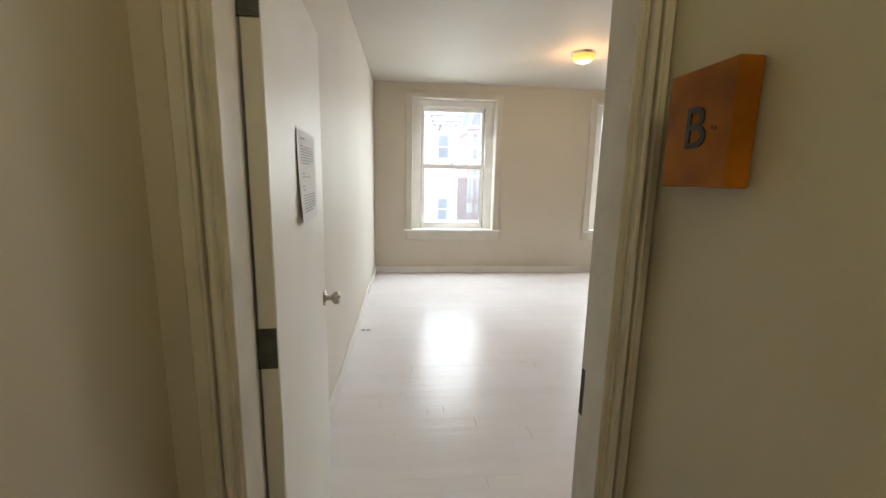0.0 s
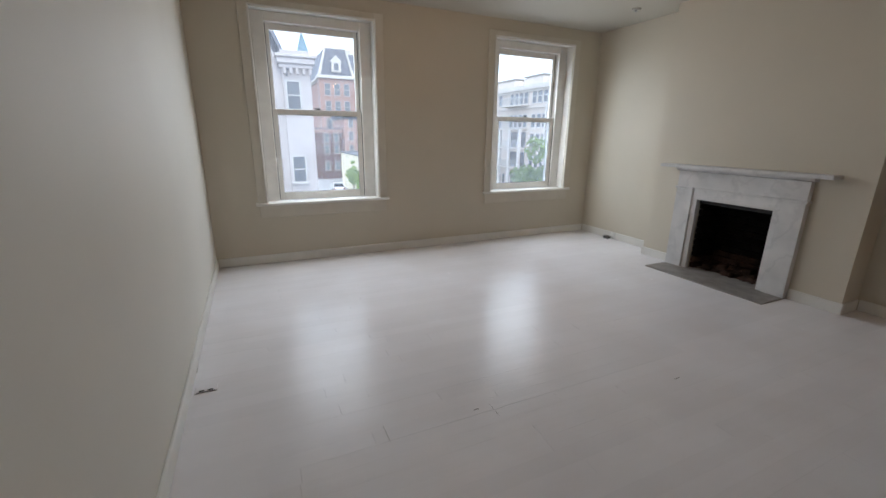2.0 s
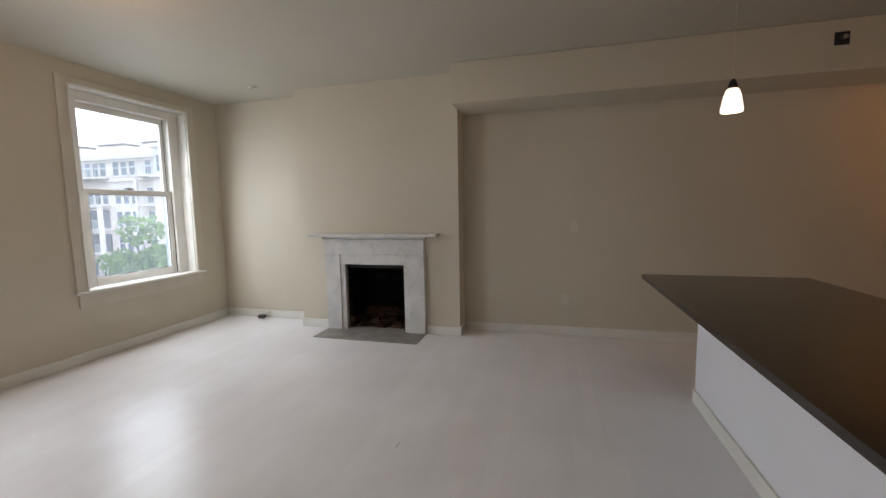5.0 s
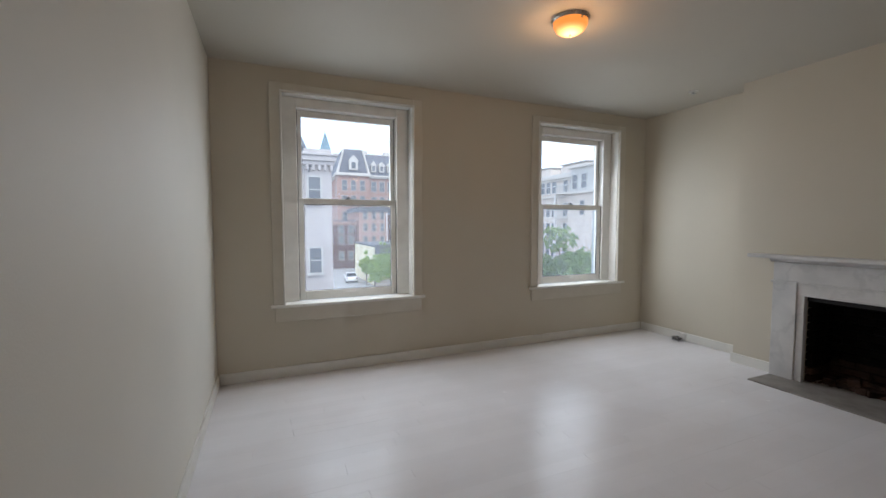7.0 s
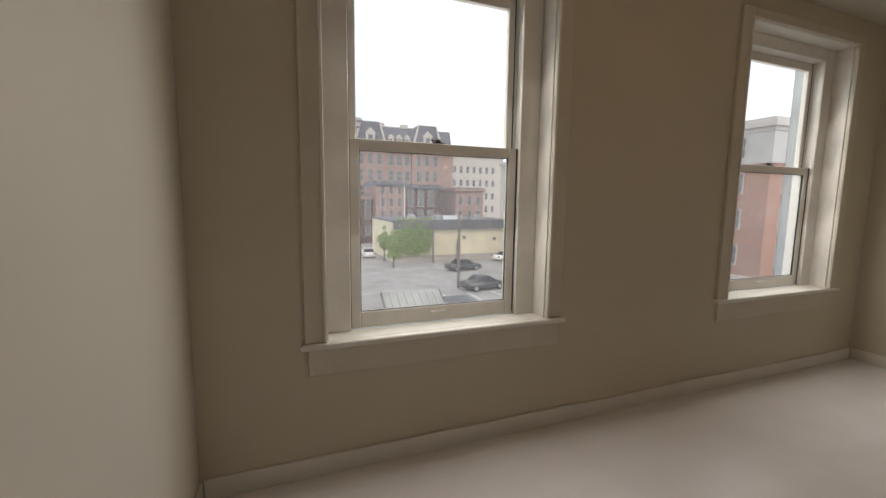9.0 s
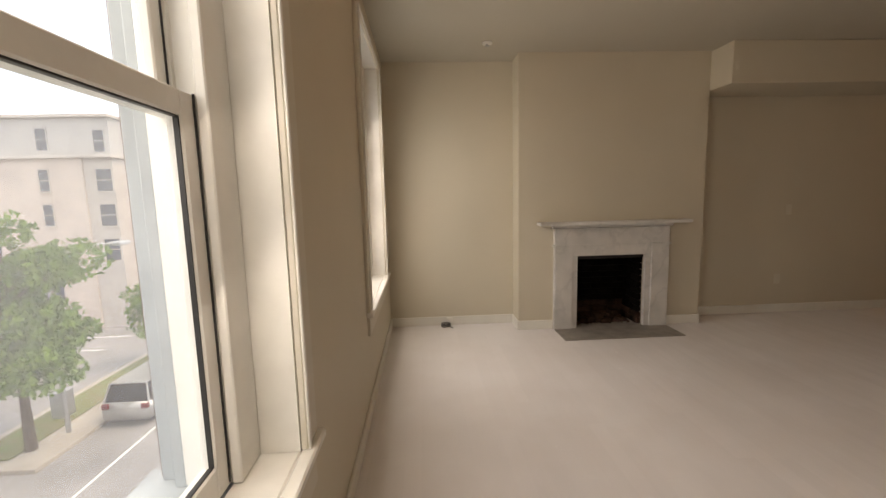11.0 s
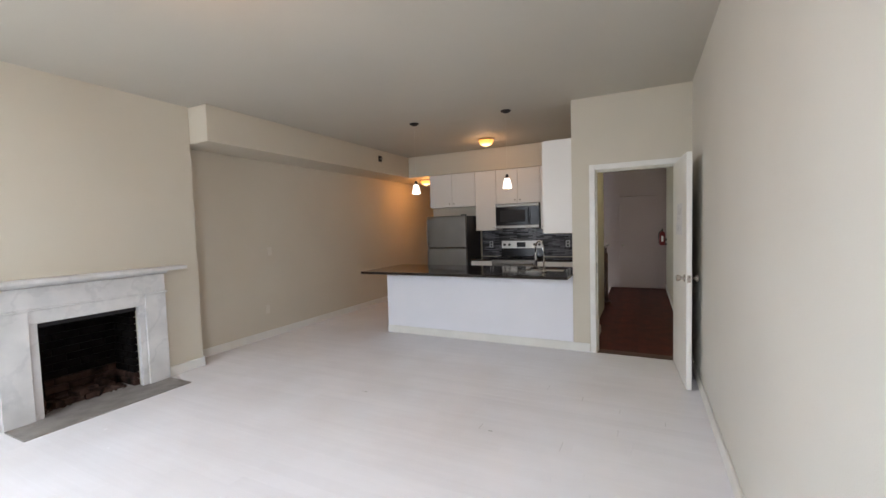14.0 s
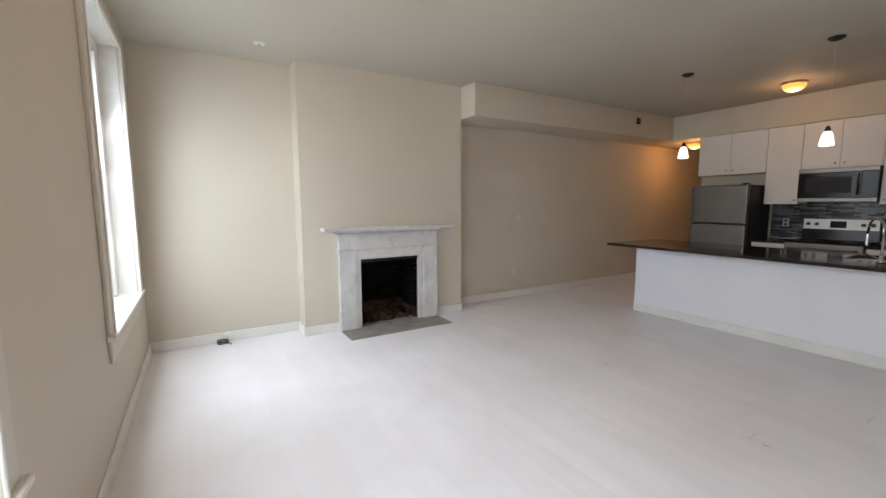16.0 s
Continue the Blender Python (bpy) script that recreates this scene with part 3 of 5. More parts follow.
    up = part("upper_sash", boxes((wx - 0.5, wx - 0.445, 5.572, 5.61, 1.64, 2.544), (wx + 0.445, wx + 0.5, 5.572, 5.61, 1.64, 2.544),
                                  (wx - 0.445, wx + 0.445, 5.572, 5.61, 1.64, 1.69), (wx - 0.445, wx + 0.445, 5.572, 5.61, 2.482, 2.544), bevel=0.004), TRIM, w)
    pane = part("pane", box(wx - 0.447, wx + 0.447, 5.59, 5.594, 1.688, 2.484), GLASS, up)
    pane.visible_shadow = False
    lock = part("sash_lock", boxes((wx - 0.035, wx + 0.035, 5.528, 5.552, 1.691, 1.699), bevel=0.002), DARKSTEEL, w, "dark metal sash lock")
    bm = turned([(0.016, 0), (0.016, 0.008), (0.008, 0.016)], (wx, 5.54, 1.699))
    box(wx - 0.045, wx + 0.005, 5.533, 5.546, 1.704, 1.712, 0.003, bm)
    part("lever", bm, DARKSTEEL, lock)
    part("sash_lift", prism([(5.522, 0.742), (5.506, 0.744), (5.502, 0.752), (5.506, 0.756), (5.522, 0.752)], "X", wx - 0.045, wx + 0.045), WHITEPLASTIC, w, "white plastic sash lift")
    return w


sash_window("window_1", WINDOW_X[0])
sash_window("window_2", WINDOW_X[1])

# ------------------------------------------------------------ entrance door
frame_1 = thing("door_frame", (0.5, 0, 0), "painted wooden door frame with chipped paint on the hallway side", "door frame", "", "structure")
part("jamb", boxes((DOOR_X0 - 0.02, DOOR_X0, -0.14, 0.0, 0, DOOR_Z + 0.02), (DOOR_X0 + 0.0, DOOR_X0 + 0.012, -0.14, -0.045, 0, DOOR_Z), bevel=0.002), JAMBPAINT, frame_1)
part("jamb", boxes((DOOR_X1, DOOR_X1 + 0.02, -0.14, 0.0, 0, DOOR_Z + 0.02), (DOOR_X1 - 0.012, DOOR_X1, -0.14, -0.045, 0, DOOR_Z), bevel=0.002), JAMBPAINT, frame_1)
part("head", boxes((DOOR_X0, DOOR_X1, -0.14, 0.0, DOOR_Z, DOOR_Z + 0.02), (DOOR_X0 + 0.012, DOOR_X1 - 0.012, -0.14, -0.045, DOOR_Z - 0.012, DOOR_Z)), JAMBPAINT, frame_1)
part("casing", boxes((DOOR_X1 + 0.008, DOOR_X1 + 0.068, 0.0, 0.018, 0, DOOR_Z + 0.065), (0.02, DOOR_X1 + 0.008, 0.0, 0.018, DOOR_Z + 0.008, DOOR_Z + 0.065), (0.018, DOOR_X0 - 0.012, 0.0, 0.018, 0, DOOR_Z + 0.008), bevel=0.003), TRIM, frame_1)
bm = bmesh.new()
for a, b in ((DOOR_X0 - 0.008, 0.058), (DOOR_X1 + 0.008, HALL_X - 0.004)):
    s = 1 if b > a else -1
    for start, width, proud in ((0.0, 0.011, 0.024), (0.0112, 0.009, 0.008), (0.0204, 0.009, 0.02)):
        box(a + s * start, a + s * (start + width), -0.14 - proud, -0.14, 0, DOOR_Z + 0.02 + start, 0.003, bm)
    box(a + s * 0.0296, b, -0.153, -0.14, 0, DOOR_Z + 0.07, 0.003, bm)
part("hall_casing", bm, JAMBPAINT, frame_1, "moulded casing with chipped cream paint")
part("strike_plate", boxes((DOOR_X1 - 0.003, DOOR_X1, -0.04, -0.008, 0.90, 1.02)), DARKSTEEL, frame_1, "dark metal strike plate")
part("threshold", box(DOOR_X0, DOOR_X1, -0.14, -0.005, -0.01, 0.006, 0.003), DARKWOOD, frame_1)

door_1 = thing("door_1", (DOOR_X0, 0.012, 0.01), "flush white painted entrance door standing open against the wall", "door", "", "structure")
LEAF_L = 0.835
part("leaf", box(DOOR_X0 + 0.0, DOOR_X0 + 0.043, 0.012, 0.012 + LEAF_L, 0.012, DOOR_Z - 0.004, 0.003), DOORPAINT, door_1)
for z in (0.22, 1.08, 1.86):
    h = part("hinge", boxes((DOOR_X0 + 0.002, DOOR_X0 + 0.041, 0.008, 0.0125, z - 0.05, z + 0.05)), HINGEPAINT, door_1, "dull grey butt hinge")
    part("knuckle", rod((DOOR_X0 - 0.006, 0.010, z - 0.05), (DOOR_X0 - 0.006, 0.010, z + 0.05), 0.007), HINGEPAINT, h)
KNOB_Y, KNOB_Z = 0.012 + LEAF_L - 0.065, 0.972
for s, x in ((1, DOOR_X0 + 0.043), (-1, DOOR_X0)):
    prof = [(0.033, 0), (0.032, 0.006), (0.027, 0.009), (0.012, 0.012), (0.011, 0.03), (0.018, 0.036), (0.026, 0.043), (0.0285, 0.053), (0.027, 0.062), (0.020, 0.067), (0.008, 0.069)]
    if s < 0:
        prof = [(r, h * 0.85) for r, h in prof]
    part("doorknob", turned([(r, s * h) for r, h in prof], (x, KNOB_Y, KNOB_Z), "X", 28), NICKEL, door_1, "round satin nickel doorknob", True)
part("latch_plate", box(DOOR_X0 + 0.009, DOOR_X0 + 0.034, 0.012 + LEAF_L, 0.0135 + LEAF_L, KNOB_Z - 0.03, KNOB_Z + 0.03), NICKEL, door_1)
door_1.rotation_euler = (0, 0, radians(3.3))

notice = thing("notice", (DOOR_X0 + 0.046, 0.56, 1.37), "printed white letter sheet taped to the entrance door", "notice")
bm = bmesh.new()
rows_n, x_face = 8, DOOR_X0 + 0.0435


def sheet_x(y, z):
    """Face of the curling sheet above the leaning door leaf."""
    low = max(0.0, 1 - (z - 1.335) / 0.28)
    return x_face - 0.0577 * (y - 0.012) + 0.003 + 0.013 * low ** 2 * (0.15 + 0.85 * max(0.0, (0.652 - y) / 0.33))


grid = [[bm.verts.new((sheet_x(y, 1.34 + 0.285 * k / rows_n), y, 1.34 + 0.285 * k / rows_n)) for y in (0.322, 0.385, 0.455, 0.545, 0.652)] for k in range(rows_n + 1)]
for a, b in zip(grid, grid[1:]):
    for k in range(4):
        bm.faces.new((a[k], a[k + 1], b[k + 1], b[k]))
bmesh.ops.recalc_face_normals(bm, faces=bm.faces)
bmesh.ops.solidify(bm, geom=bm.faces, thickness=0.0006)
sheet = part("sheet", bm, PAPER, notice)
bm = bmesh.new()
rng = random.Random(8)
for z, a, b in [(1.60, 0.35, 0.42), (1.492, 0.35, 0.39), (1.452, 0.35, 0.38), (1.441, 0.353, 0.385), (1.481, 0.35, 0.49)] + [(zz - 0.0085 * k, 0.35, 0.57 if k < last else 0.50) for zz, last in ((1.575, 6), (1.424, 6)) for k in range(last + 1)]:
    a, b = a + 0.025, b + 0.025
    while a < b:
        c = min(b, a + rng.uniform(0.012, 0.04))
        xx = sheet_x((a + c) / 2, z) + 0.0016
        box(xx - 0.0012, xx, a, c, z, z + 0.0022, bm=bm)
        a = c + 0.003
tagged(part("print", bm, INK, notice, "lines of unreadable grey print"), kind="stuff")

# ------------------------------------------------------------ fireplace
fp = thing("fireplace", (4.8, 3.0, 0), "grey-white veined marble fireplace surround with an empty sooty firebox", "fireplace")
SX = CHIM_X - 0.06
part("mantel_shelf", box(4.725, CHIM_X, 2.205, 3.795, 1.122, 1.155, 0.006, segments=2), MARBLE, fp, "chipped marble mantel shelf")
part("bed_mould", prism([(SX + 0.02, 1.085), (SX + 0.0, 1.09), (SX - 0.02, 1.105), (SX - 0.035, 1.122), (CHIM_X, 1.122), (CHIM_X, 1.085)], "Y", 2.36, 3.64), MARBLE, fp)
part("frieze", box(SX, CHIM_X, 2.385, 3.615, 0.915, 1.085, 0.003), MARBLE, fp)
part("frieze_mould", boxes((SX - 0.014, CHIM_X, 2.37, 2.585, 0.893, 0.915), (SX - 0.014, CHIM_X, 3.415, 3.63, 0.893, 0.915), (SX - 0.006, CHIM_X, 2.585, 3.415, 0.897, 0.915), bevel=0.004), MARBLE, fp)
for a, b in ((2.385, 2.575), (3.425, 3.615)):
    part("pilaster", box(SX - 0.004, CHIM_X, a, b, 0.0, 0.893, 0.003), MARBLE, fp)
for a, b in ((2.575, 2.632), (3.368, 3.425)):
    part("slip", box(SX + 0.012, CHIM_X, a, b, 0.0, 0.80, 0.003), MARBLE, fp)
part("lintel", box(SX + 0.008, CHIM_X, 2.575, 3.425, 0.80, 0.897, 0.003), MARBLE, fp)
part("arris", box(SX + 0.002, SX + 0.02, 2.555, 3.445, 0.792, 0.803, 0.002), MARBLE, fp)
part("hearth", box(4.49, RIGHT_X - 0.02, 2.384, 3.612, -0.012, 0.010, 0.003), SLATE, fp, "grey slate hearth slab")

fb = part("firebox", boxes((RIGHT_X + 0.16, RIGHT_X + 0.29, FIRE_Y0 - 0.1, FIRE_Y1 + 0.1, 0, FIRE_Z + 0.4), (CHIM_X + 0.02, RIGHT_X + 0.29, FIRE_Y0, FIRE_Y1, -0.1, 0.004)), SOOT, fp, "soot-blackened brick firebox")
brick_me = {}


def brick_at(parent, name, x, y, z, turn, material, size=(0.2, 0.09, 0.06), tip=0.0):
    key = (material.name, size)
    if key not in brick_me:
        bm = box(-size[0] / 2, size[0] / 2, -size[1] / 2, size[1] / 2, 0, size[2], 0.004)
        me = bpy.data.meshes.new(name)
        bm.to_mesh(me)
        bm.free()
        me.materials.append(material)
        brick_me[key] = me
    ob = new(name, brick_me[key])
    ob.parent = parent
    ob.matrix_basis = Matrix.Translation(Vector((x, y, z)) - WHERE[parent]) @ Matrix.Rotation(radians(turn), 4, "Z") @ Matrix.Rotation(radians(tip), 4, "X")
    WHERE[ob] = WHERE[parent]
    return ob


rng = random.Random(11)
for row in range(12):
    z = 0.006 + row * 0.068
    for k in range(4):
        y = FIRE_Y0 + 0.02 + (k + (0.5 if row % 2 else 0.0)) * 0.205
        if y < FIRE_Y1 - 0.02:
            brick_at(fb, "brick", RIGHT_X + 0.12 + rng.uniform(-0.003, 0.003), y, z, 90, ASHBRICK if row < 3 else SOOT)
    for side, turn in ((FIRE_Y0 + 0.028, 0), (FIRE_Y1 - 0.028, 0)):
        x = CHIM_X + 0.03
        for size in ((0.165, 0.165) if row % 2 else (0.08, 0.165, 0.08)):
            brick_at(fb, "brick", x + size / 2, side, z, 0, ASHBRICK if row < 2 else SOOT, (size, 0.05, 0.06))
            x += size + 0.008
part("firebox_lintel", box(CHIM_X + 0.02, CHIM_X + 0.06, FIRE_Y0 + 0.002, FIRE_Y1 - 0.002, FIRE_Z - 0.05, FIRE_Z), DARKSTEEL, fp, "black iron lintel bar")
for k in range(7):
    lb = brick_at(fp, "loose_brick", CHIM_X + 0.12 + rng.uniform(0, 0.12), 2.78 + k * 0.075 + rng.uniform(-0.03, 0.03), 0.012 + (0.05 if k % 3 == 1 else 0), rng.uniform(0, 180), ASHBRICK, (0.13, 0.08, 0.055), rng.uniform(-12, 12))
bm = bmesh.new()
rows = [[bm.verts.new((CHIM_X + 0.10 + 0.026 * i, 2.68 + 0.032 * j, 0.008 + max(0.0, math.sin(math.pi * i / 8) * math.sin(math.pi * j / 20)) * (0.05 + rng.uniform(0, 0.045)))) for j in range(21)] for i in range(9)]
for p, q in zip(rows, rows[1:]):
    for j in range(20):
        bm.faces.new((p[j], q[j], q[j + 1], p[j + 1]))
bmesh.ops.recalc_face_normals(bm, faces=bm.faces)
part("ash_heap", bm, ASH, fp, "heap of pale reddish ash")
bm = bmesh.new()
for k in range(90):
    s = rng.uniform(0.006, 0.02)
    box(*[v for c in (CHIM_X + 0.05 + rng.random() * 0.25, 2.68 + rng.random() * 0.64) for v in (c, c + s)], 0.009, 0.010 + s * 0.6, bm=bm)
tagged(part("ash_rubble", bm, ASHBRICK, fp, "ash and brick crumbs"), kind="stuff")

# ------------------------------------------------------------ kitchen
def knob_part(parent, x, y, z):
    return part("knob", turned([(0.006, 0), (0.006, 0.012), (0.013, 0.018), (0.014, 0.024), (0.009, 0.028)], (x, y, z), "Y", 14), NICKEL, parent, "round nickel knob", True)


def wall_cabinet(x0, x1, z0, z1, doors, label, knobs):
    c = thing("wall_cabinet", ((x0 + x1) / 2, KITCHEN_Y, z0), label, "cabinet", "white wall cabinets")
    part("body", box(x0, x1, BACK_Y + 0.012, KITCHEN_Y - 0.02, z0, z1), WHITECAB, c)
    w = (x1 - x0) / doors
    for k in range(doors):
        d = part("door", box(x0 + k * w + 0.002, x0 + (k + 1) * w - 0.002, KITCHEN_Y - 0.019, KITCHEN_Y, z0 + 0.002, z1 - 0.002, 0.003), WHITECAB, c)
        knob_part(d, *knobs[k])
    return c


K = KITCHEN_Y
CAB_TOP = 2.455
wall_cabinet(3.20, 4.13, 1.84, CAB_TOP, 2, "white flat-door cabinet over the fridge", ((3.62, K, 1.90), (3.71, K, 1.90)))
wall_cabinet(2.80, 3.198, 1.385, CAB_TOP, 1, "tall white flat-door wall cabinet", ((2.84, K, 1.44),))
wall_cabinet(2.02, 2.798, 1.85, CAB_TOP, 2, "white flat-door cabinet over the microwave", ((2.36, K, 1.91), (2.45, K, 1.91)))
wall_cabinet(1.54, 2.018, 1.385, CAB_TOP, 1, "white flat-door wall cabinet beside the microwave", ((1.97, K, 1.44),))
c = thing("wall_cabinet", (1.35, -0.3, 1.36), "white wall cabinet on the partition, plain end panel", "cabinet", "white wall cabinets")
part("body", box(DOORWALL_X + 0.004, 1.50, -1.30, -0.065, 1.36, 2.44), WHITECAB, c)
part("end_panel", box(DOORWALL_X + 0.004, 1.505, -0.064, -0.048, 1.358, 2.443, 0.002), WHITECAB, c)
for k in range(3):
    d = part("door", box(1.501, 1.52, -1.298 + k * 0.411, -1.298 + k * 0.411 + 0.407, 1.362, 2.438, 0.003), WHITECAB, c)

structure("backsplash", box(DOORWALL_X + 0.004, 3.20, BACK_Y + 0.002, BACK_Y + 0.010, 0.90, 1.86), MOSAIC, "dark grey glass strip mosaic backsplash", "tiles")
for x in (3.02, 1.62):
    o = thing("wall_outlet", (x, BACK_Y + 0.01, 1.12), "grey outlet plate on the mosaic backsplash", "outlet", "backsplash outlets")
    part("plate", box(x - 0.037, x + 0.037, BACK_Y + 0.010, BACK_Y + 0.016, 1.06, 1.18, 0.003), GALV, o)
    for z in (1.075, 1.13):
        part("socket", box(x - 0.016, x + 0.016, BACK_Y + 0.016, BACK_Y + 0.018, z, z + 0.035), DARKSTEEL, o)

mw = thing("microwave", (2.41, K, 1.42), "stainless steel over-range microwave with a black glass door", "microwave")
MX0, MX1, MY = 2.024, 2.794, K + 0.06
part("body", box(MX0, MX1, BACK_Y + 0.012, MY - 0.02, 1.415, 1.845, 0.004), DARKSTEEL, mw)
part("top_trim", box(MX0, MX1, MY - 0.02, MY + 0.006, 1.79, 1.845, 0.004), STEEL, mw)
part("bottom_trim", box(MX0, MX1, MY - 0.02, MY + 0.006, 1.415, 1.465, 0.004), STEEL, mw)
d = part("door", box(MX0 + 0.15, MX1, MY - 0.02, MY + 0.004, 1.467, 1.788, 0.003), BLACKGLASS, mw, "black glass door")
part("window", box(MX0 + 0.24, MX1 - 0.08, MY + 0.004, MY + 0.006, 1.53, 1.73), DARKSTEEL, d)
part("control_panel", box(MX0, MX0 + 0.148, MY - 0.02, MY + 0.004, 1.467, 1.788, 0.003), BLACKGLASS, mw)
part("handle", tube([(MX0 + 0.18, MY, 1.50), (MX0 + 0.18, MY + 0.035, 1.52), (MX0 + 0.18, MY + 0.04, 1.63), (MX0 + 0.18, MY + 0.035, 1.74), (MX0 + 0.18, MY, 1.76)], 0.009), DARKSTEEL, mw)

rg = thing("range", (2.41, -2.1, 0), "stainless steel electric range with a black glass top", "stove")
RF = -1.80
part("body", box(MX0 + 0.004, MX1 - 0.004, BACK_Y + 0.03, RF - 0.03, 0.0, 0.895, 0.003), DARKSTEEL, rg)
part("cooktop", box(MX0 + 0.002, MX1 - 0.002, BACK_Y + 0.10, RF, 0.895, 0.912, 0.005), BLACKGLASS, rg, "black ceramic cooktop")
for x, y, r in ((2.2, -1.98, 0.10), (2.6, -1.98, 0.085), (2.2, -2.22, 0.085), (2.6, -2.22, 0.10)):
    part("burner_ring", turned([(r, 0), (r, 0.0008), (r - 0.006, 0.0009)], (x, y, 0.912), "Z", 28), DARKSTEEL, rg)
bg = part("backguard", prism([(BACK_Y + 0.03, 0.90), (BACK_Y + 0.12, 0.90), (BACK_Y + 0.10, 1.19), (BACK_Y + 0.03, 1.19)], "X", MX0 + 0.004, MX1 - 0.004), BLACKGLASS, rg)
part("control_fascia", prism([(BACK_Y + 0.111, 1.05), (BACK_Y + 0.117, 1.05), (BACK_Y + 0.108, 1.185), (BACK_Y + 0.102, 1.185)], "X", MX0 + 0.012, MX1 - 0.012), FASCIA, bg, "brushed steel control fascia")
part("clock_display", box(2.34, 2.50, BACK_Y + 0.112, BACK_Y + 0.121, 1.07, 1.16, 0.002), BLACKGLASS, bg)
for x in (2.09, 2.18, 2.64, 2.73):
    part("dial", turned([(0.024, 0), (0.022, 0.018), (0.018, 0.022)], (x, BACK_Y + 0.112, 1.115), "Y", 18), BLACK, bg)
od = part("oven_door", box(MX0 + 0.006, MX1 - 0.006, RF - 0.03, RF, 0.22, 0.885, 0.004), STEEL, rg)
part("oven_window", box(MX0 + 0.12, MX1 - 0.12, RF, RF + 0.003, 0.38, 0.70), BLACKGLASS, od)
part("handle", tube([(MX0 + 0.06, RF, 0.82), (MX0 + 0.06, RF + 0.05, 0.82), (2.41, RF + 0.055, 0.82), (MX1 - 0.06, RF + 0.05, 0.82), (MX1 - 0.06, RF, 0.82)], 0.011), STEEL, od)

for x0, x1 in ((2.80, 3.19), (DOORWALL_X + 0.004, 2.018)):
    c = thing("base_cabinet", ((x0 + x1) / 2, -2.1, 0), "white flat-front base cabinet beside the stove", "cabinet", "white base cabinets")
    part("body", box(x0, x1, BACK_Y + 0.012, -1.87, 0.10, 0.858), WHITECAB, c)
    part("plinth", box(x0, x1, BACK_Y + 0.012, -1.93, 0.0, 0.099), BLACK, c)
    d = part("drawer_front", box(x0 + 0.003, x1 - 0.003, -1.869, -1.85, 0.70, 0.855, 0.003), WHITECAB, c)
    knob_part(d, (x0 + x1) / 2, -1.85, 0.78)
    d = part("door", box(x0 + 0.003, x1 - 0.003, -1.869, -1.85, 0.104, 0.696, 0.003), WHITECAB, c)
    knob_part(d, x1 - 0.05, -1.85, 0.64)
    t = tagged(part("worktop", box(x0, x1, BACK_Y + 0.012, -1.83, 0.859, 0.89, 0.004), GRANITE), "black granite worktop beside the stove", "worktop", "granite worktops")

fr = thing("refrigerator", (3.66, -2.0, 0), "stainless steel top-freezer refrigerator with dark grey sides", "refrigerator")
FX0, FX1, FY = 3.225, 3.985, -1.72
part("body", box(FX0, FX1, BACK_Y + 0.03, FY - 0.075, 0.02, 1.66, 0.008), DARKSTEEL, fr, "dark grey textured steel cabinet")
for name, z0, z1 in (("freezer_door", 1.105, 1.665), ("fridge_door", 0.09, 1.093)):
    d = part(name, box(FX0, FX1, FY - 0.072, FY, z0, z1, 0.014, segments=3), STEEL, fr)
    zz = (z0 + 0.05, z1 - 0.03) if name == "freezer_door" else (z0 + 0.4, z1 - 0.03)
    part("handle", tube([(FX1 - 0.03, FY, zz[0]), (FX1 - 0.03, FY + 0.045, zz[0] + 0.03), (FX1 - 0.03, FY + 0.052, sum(zz) / 2), (FX1 - 0.03, FY + 0.045, zz[1] - 0.03), (FX1 - 0.03, FY, zz[1])], 0.013), STEEL, d)
part("toe_grille", box(FX0 + 0.01, FX1 - 0.01, FY - 0.06, FY - 0.02, 0.01, 0.085, 0.003), BLACK, fr)
part("hinge_cover", box(FX0 + 0.01, FX0 + 0.09, FY - 0.09, FY - 0.01, 1.666, 1.685, 0.004), DARKSTEEL, fr)

structure("half_wall", box(DOORWALL_X + 0.002, 3.73, -0.14, 0.0, 0.0, 0.862), HALFWALL, "white painted half wall under the breakfast bar", "wall")
for x0, x1 in ((DOORWALL_X + 0.006, 1.95), (1.954, 2.85), (2.854, 3.72)):
    c = thing("base_cabinet", ((x0 + x1) / 2, -0.4, 0), "white base cabinet behind the breakfast bar", "cabinet", "white base cabinets")
    part("body", box(x0, x1, -0.70, -0.143, 0.10, 0.858), WHITECAB, c)
    part("plinth", box(x0, x1, -0.64, -0.143, 0.0, 0.099), BLACK, c)
    part("door", box(x0 + 0.003, x1 - 0.003, -0.72, -0.701, 0.104, 0.854, 0.003), WHITECAB, c)
SINKX = (1.32, 1.80)
bar = tagged(part("breakfast_bar_top", boxes((1.18, 3.93, -0.20, 0.337, 0.864, 0.895), (DOORWALL_X + 0.004, SINKX[0], -0.74, -0.20, 0.864, 0.895), (SINKX[1], 3.93, -0.74, -0.20, 0.864, 0.895), (SINKX[0], SINKX[1], -0.74, -0.66, 0.864, 0.895))
                  , GRANITE), "polished black granite breakfast bar top on a half wall", "countertop")
sk = thing("sink", (1.56, -0.43, 0.7), "stainless steel undermount sink in the breakfast bar", "sink")
part("basin", boxes((SINKX[0], SINKX[1], -0.66, -0.20, 0.70, 0.706), (SINKX[0], SINKX[0] + 0.005, -0.66, -0.20, 0.706, 0.863), (SINKX[1] - 0.005, SINKX[1], -0.66, -0.20, 0.706, 0.863),
                    (SINKX[0] + 0.005, SINKX[1] - 0.005, -0.66, -0.655, 0.706, 0.863), (SINKX[0] + 0.005, SINKX[1] - 0.005, -0.205, -0.20, 0.706, 0.863)), STEEL, sk)
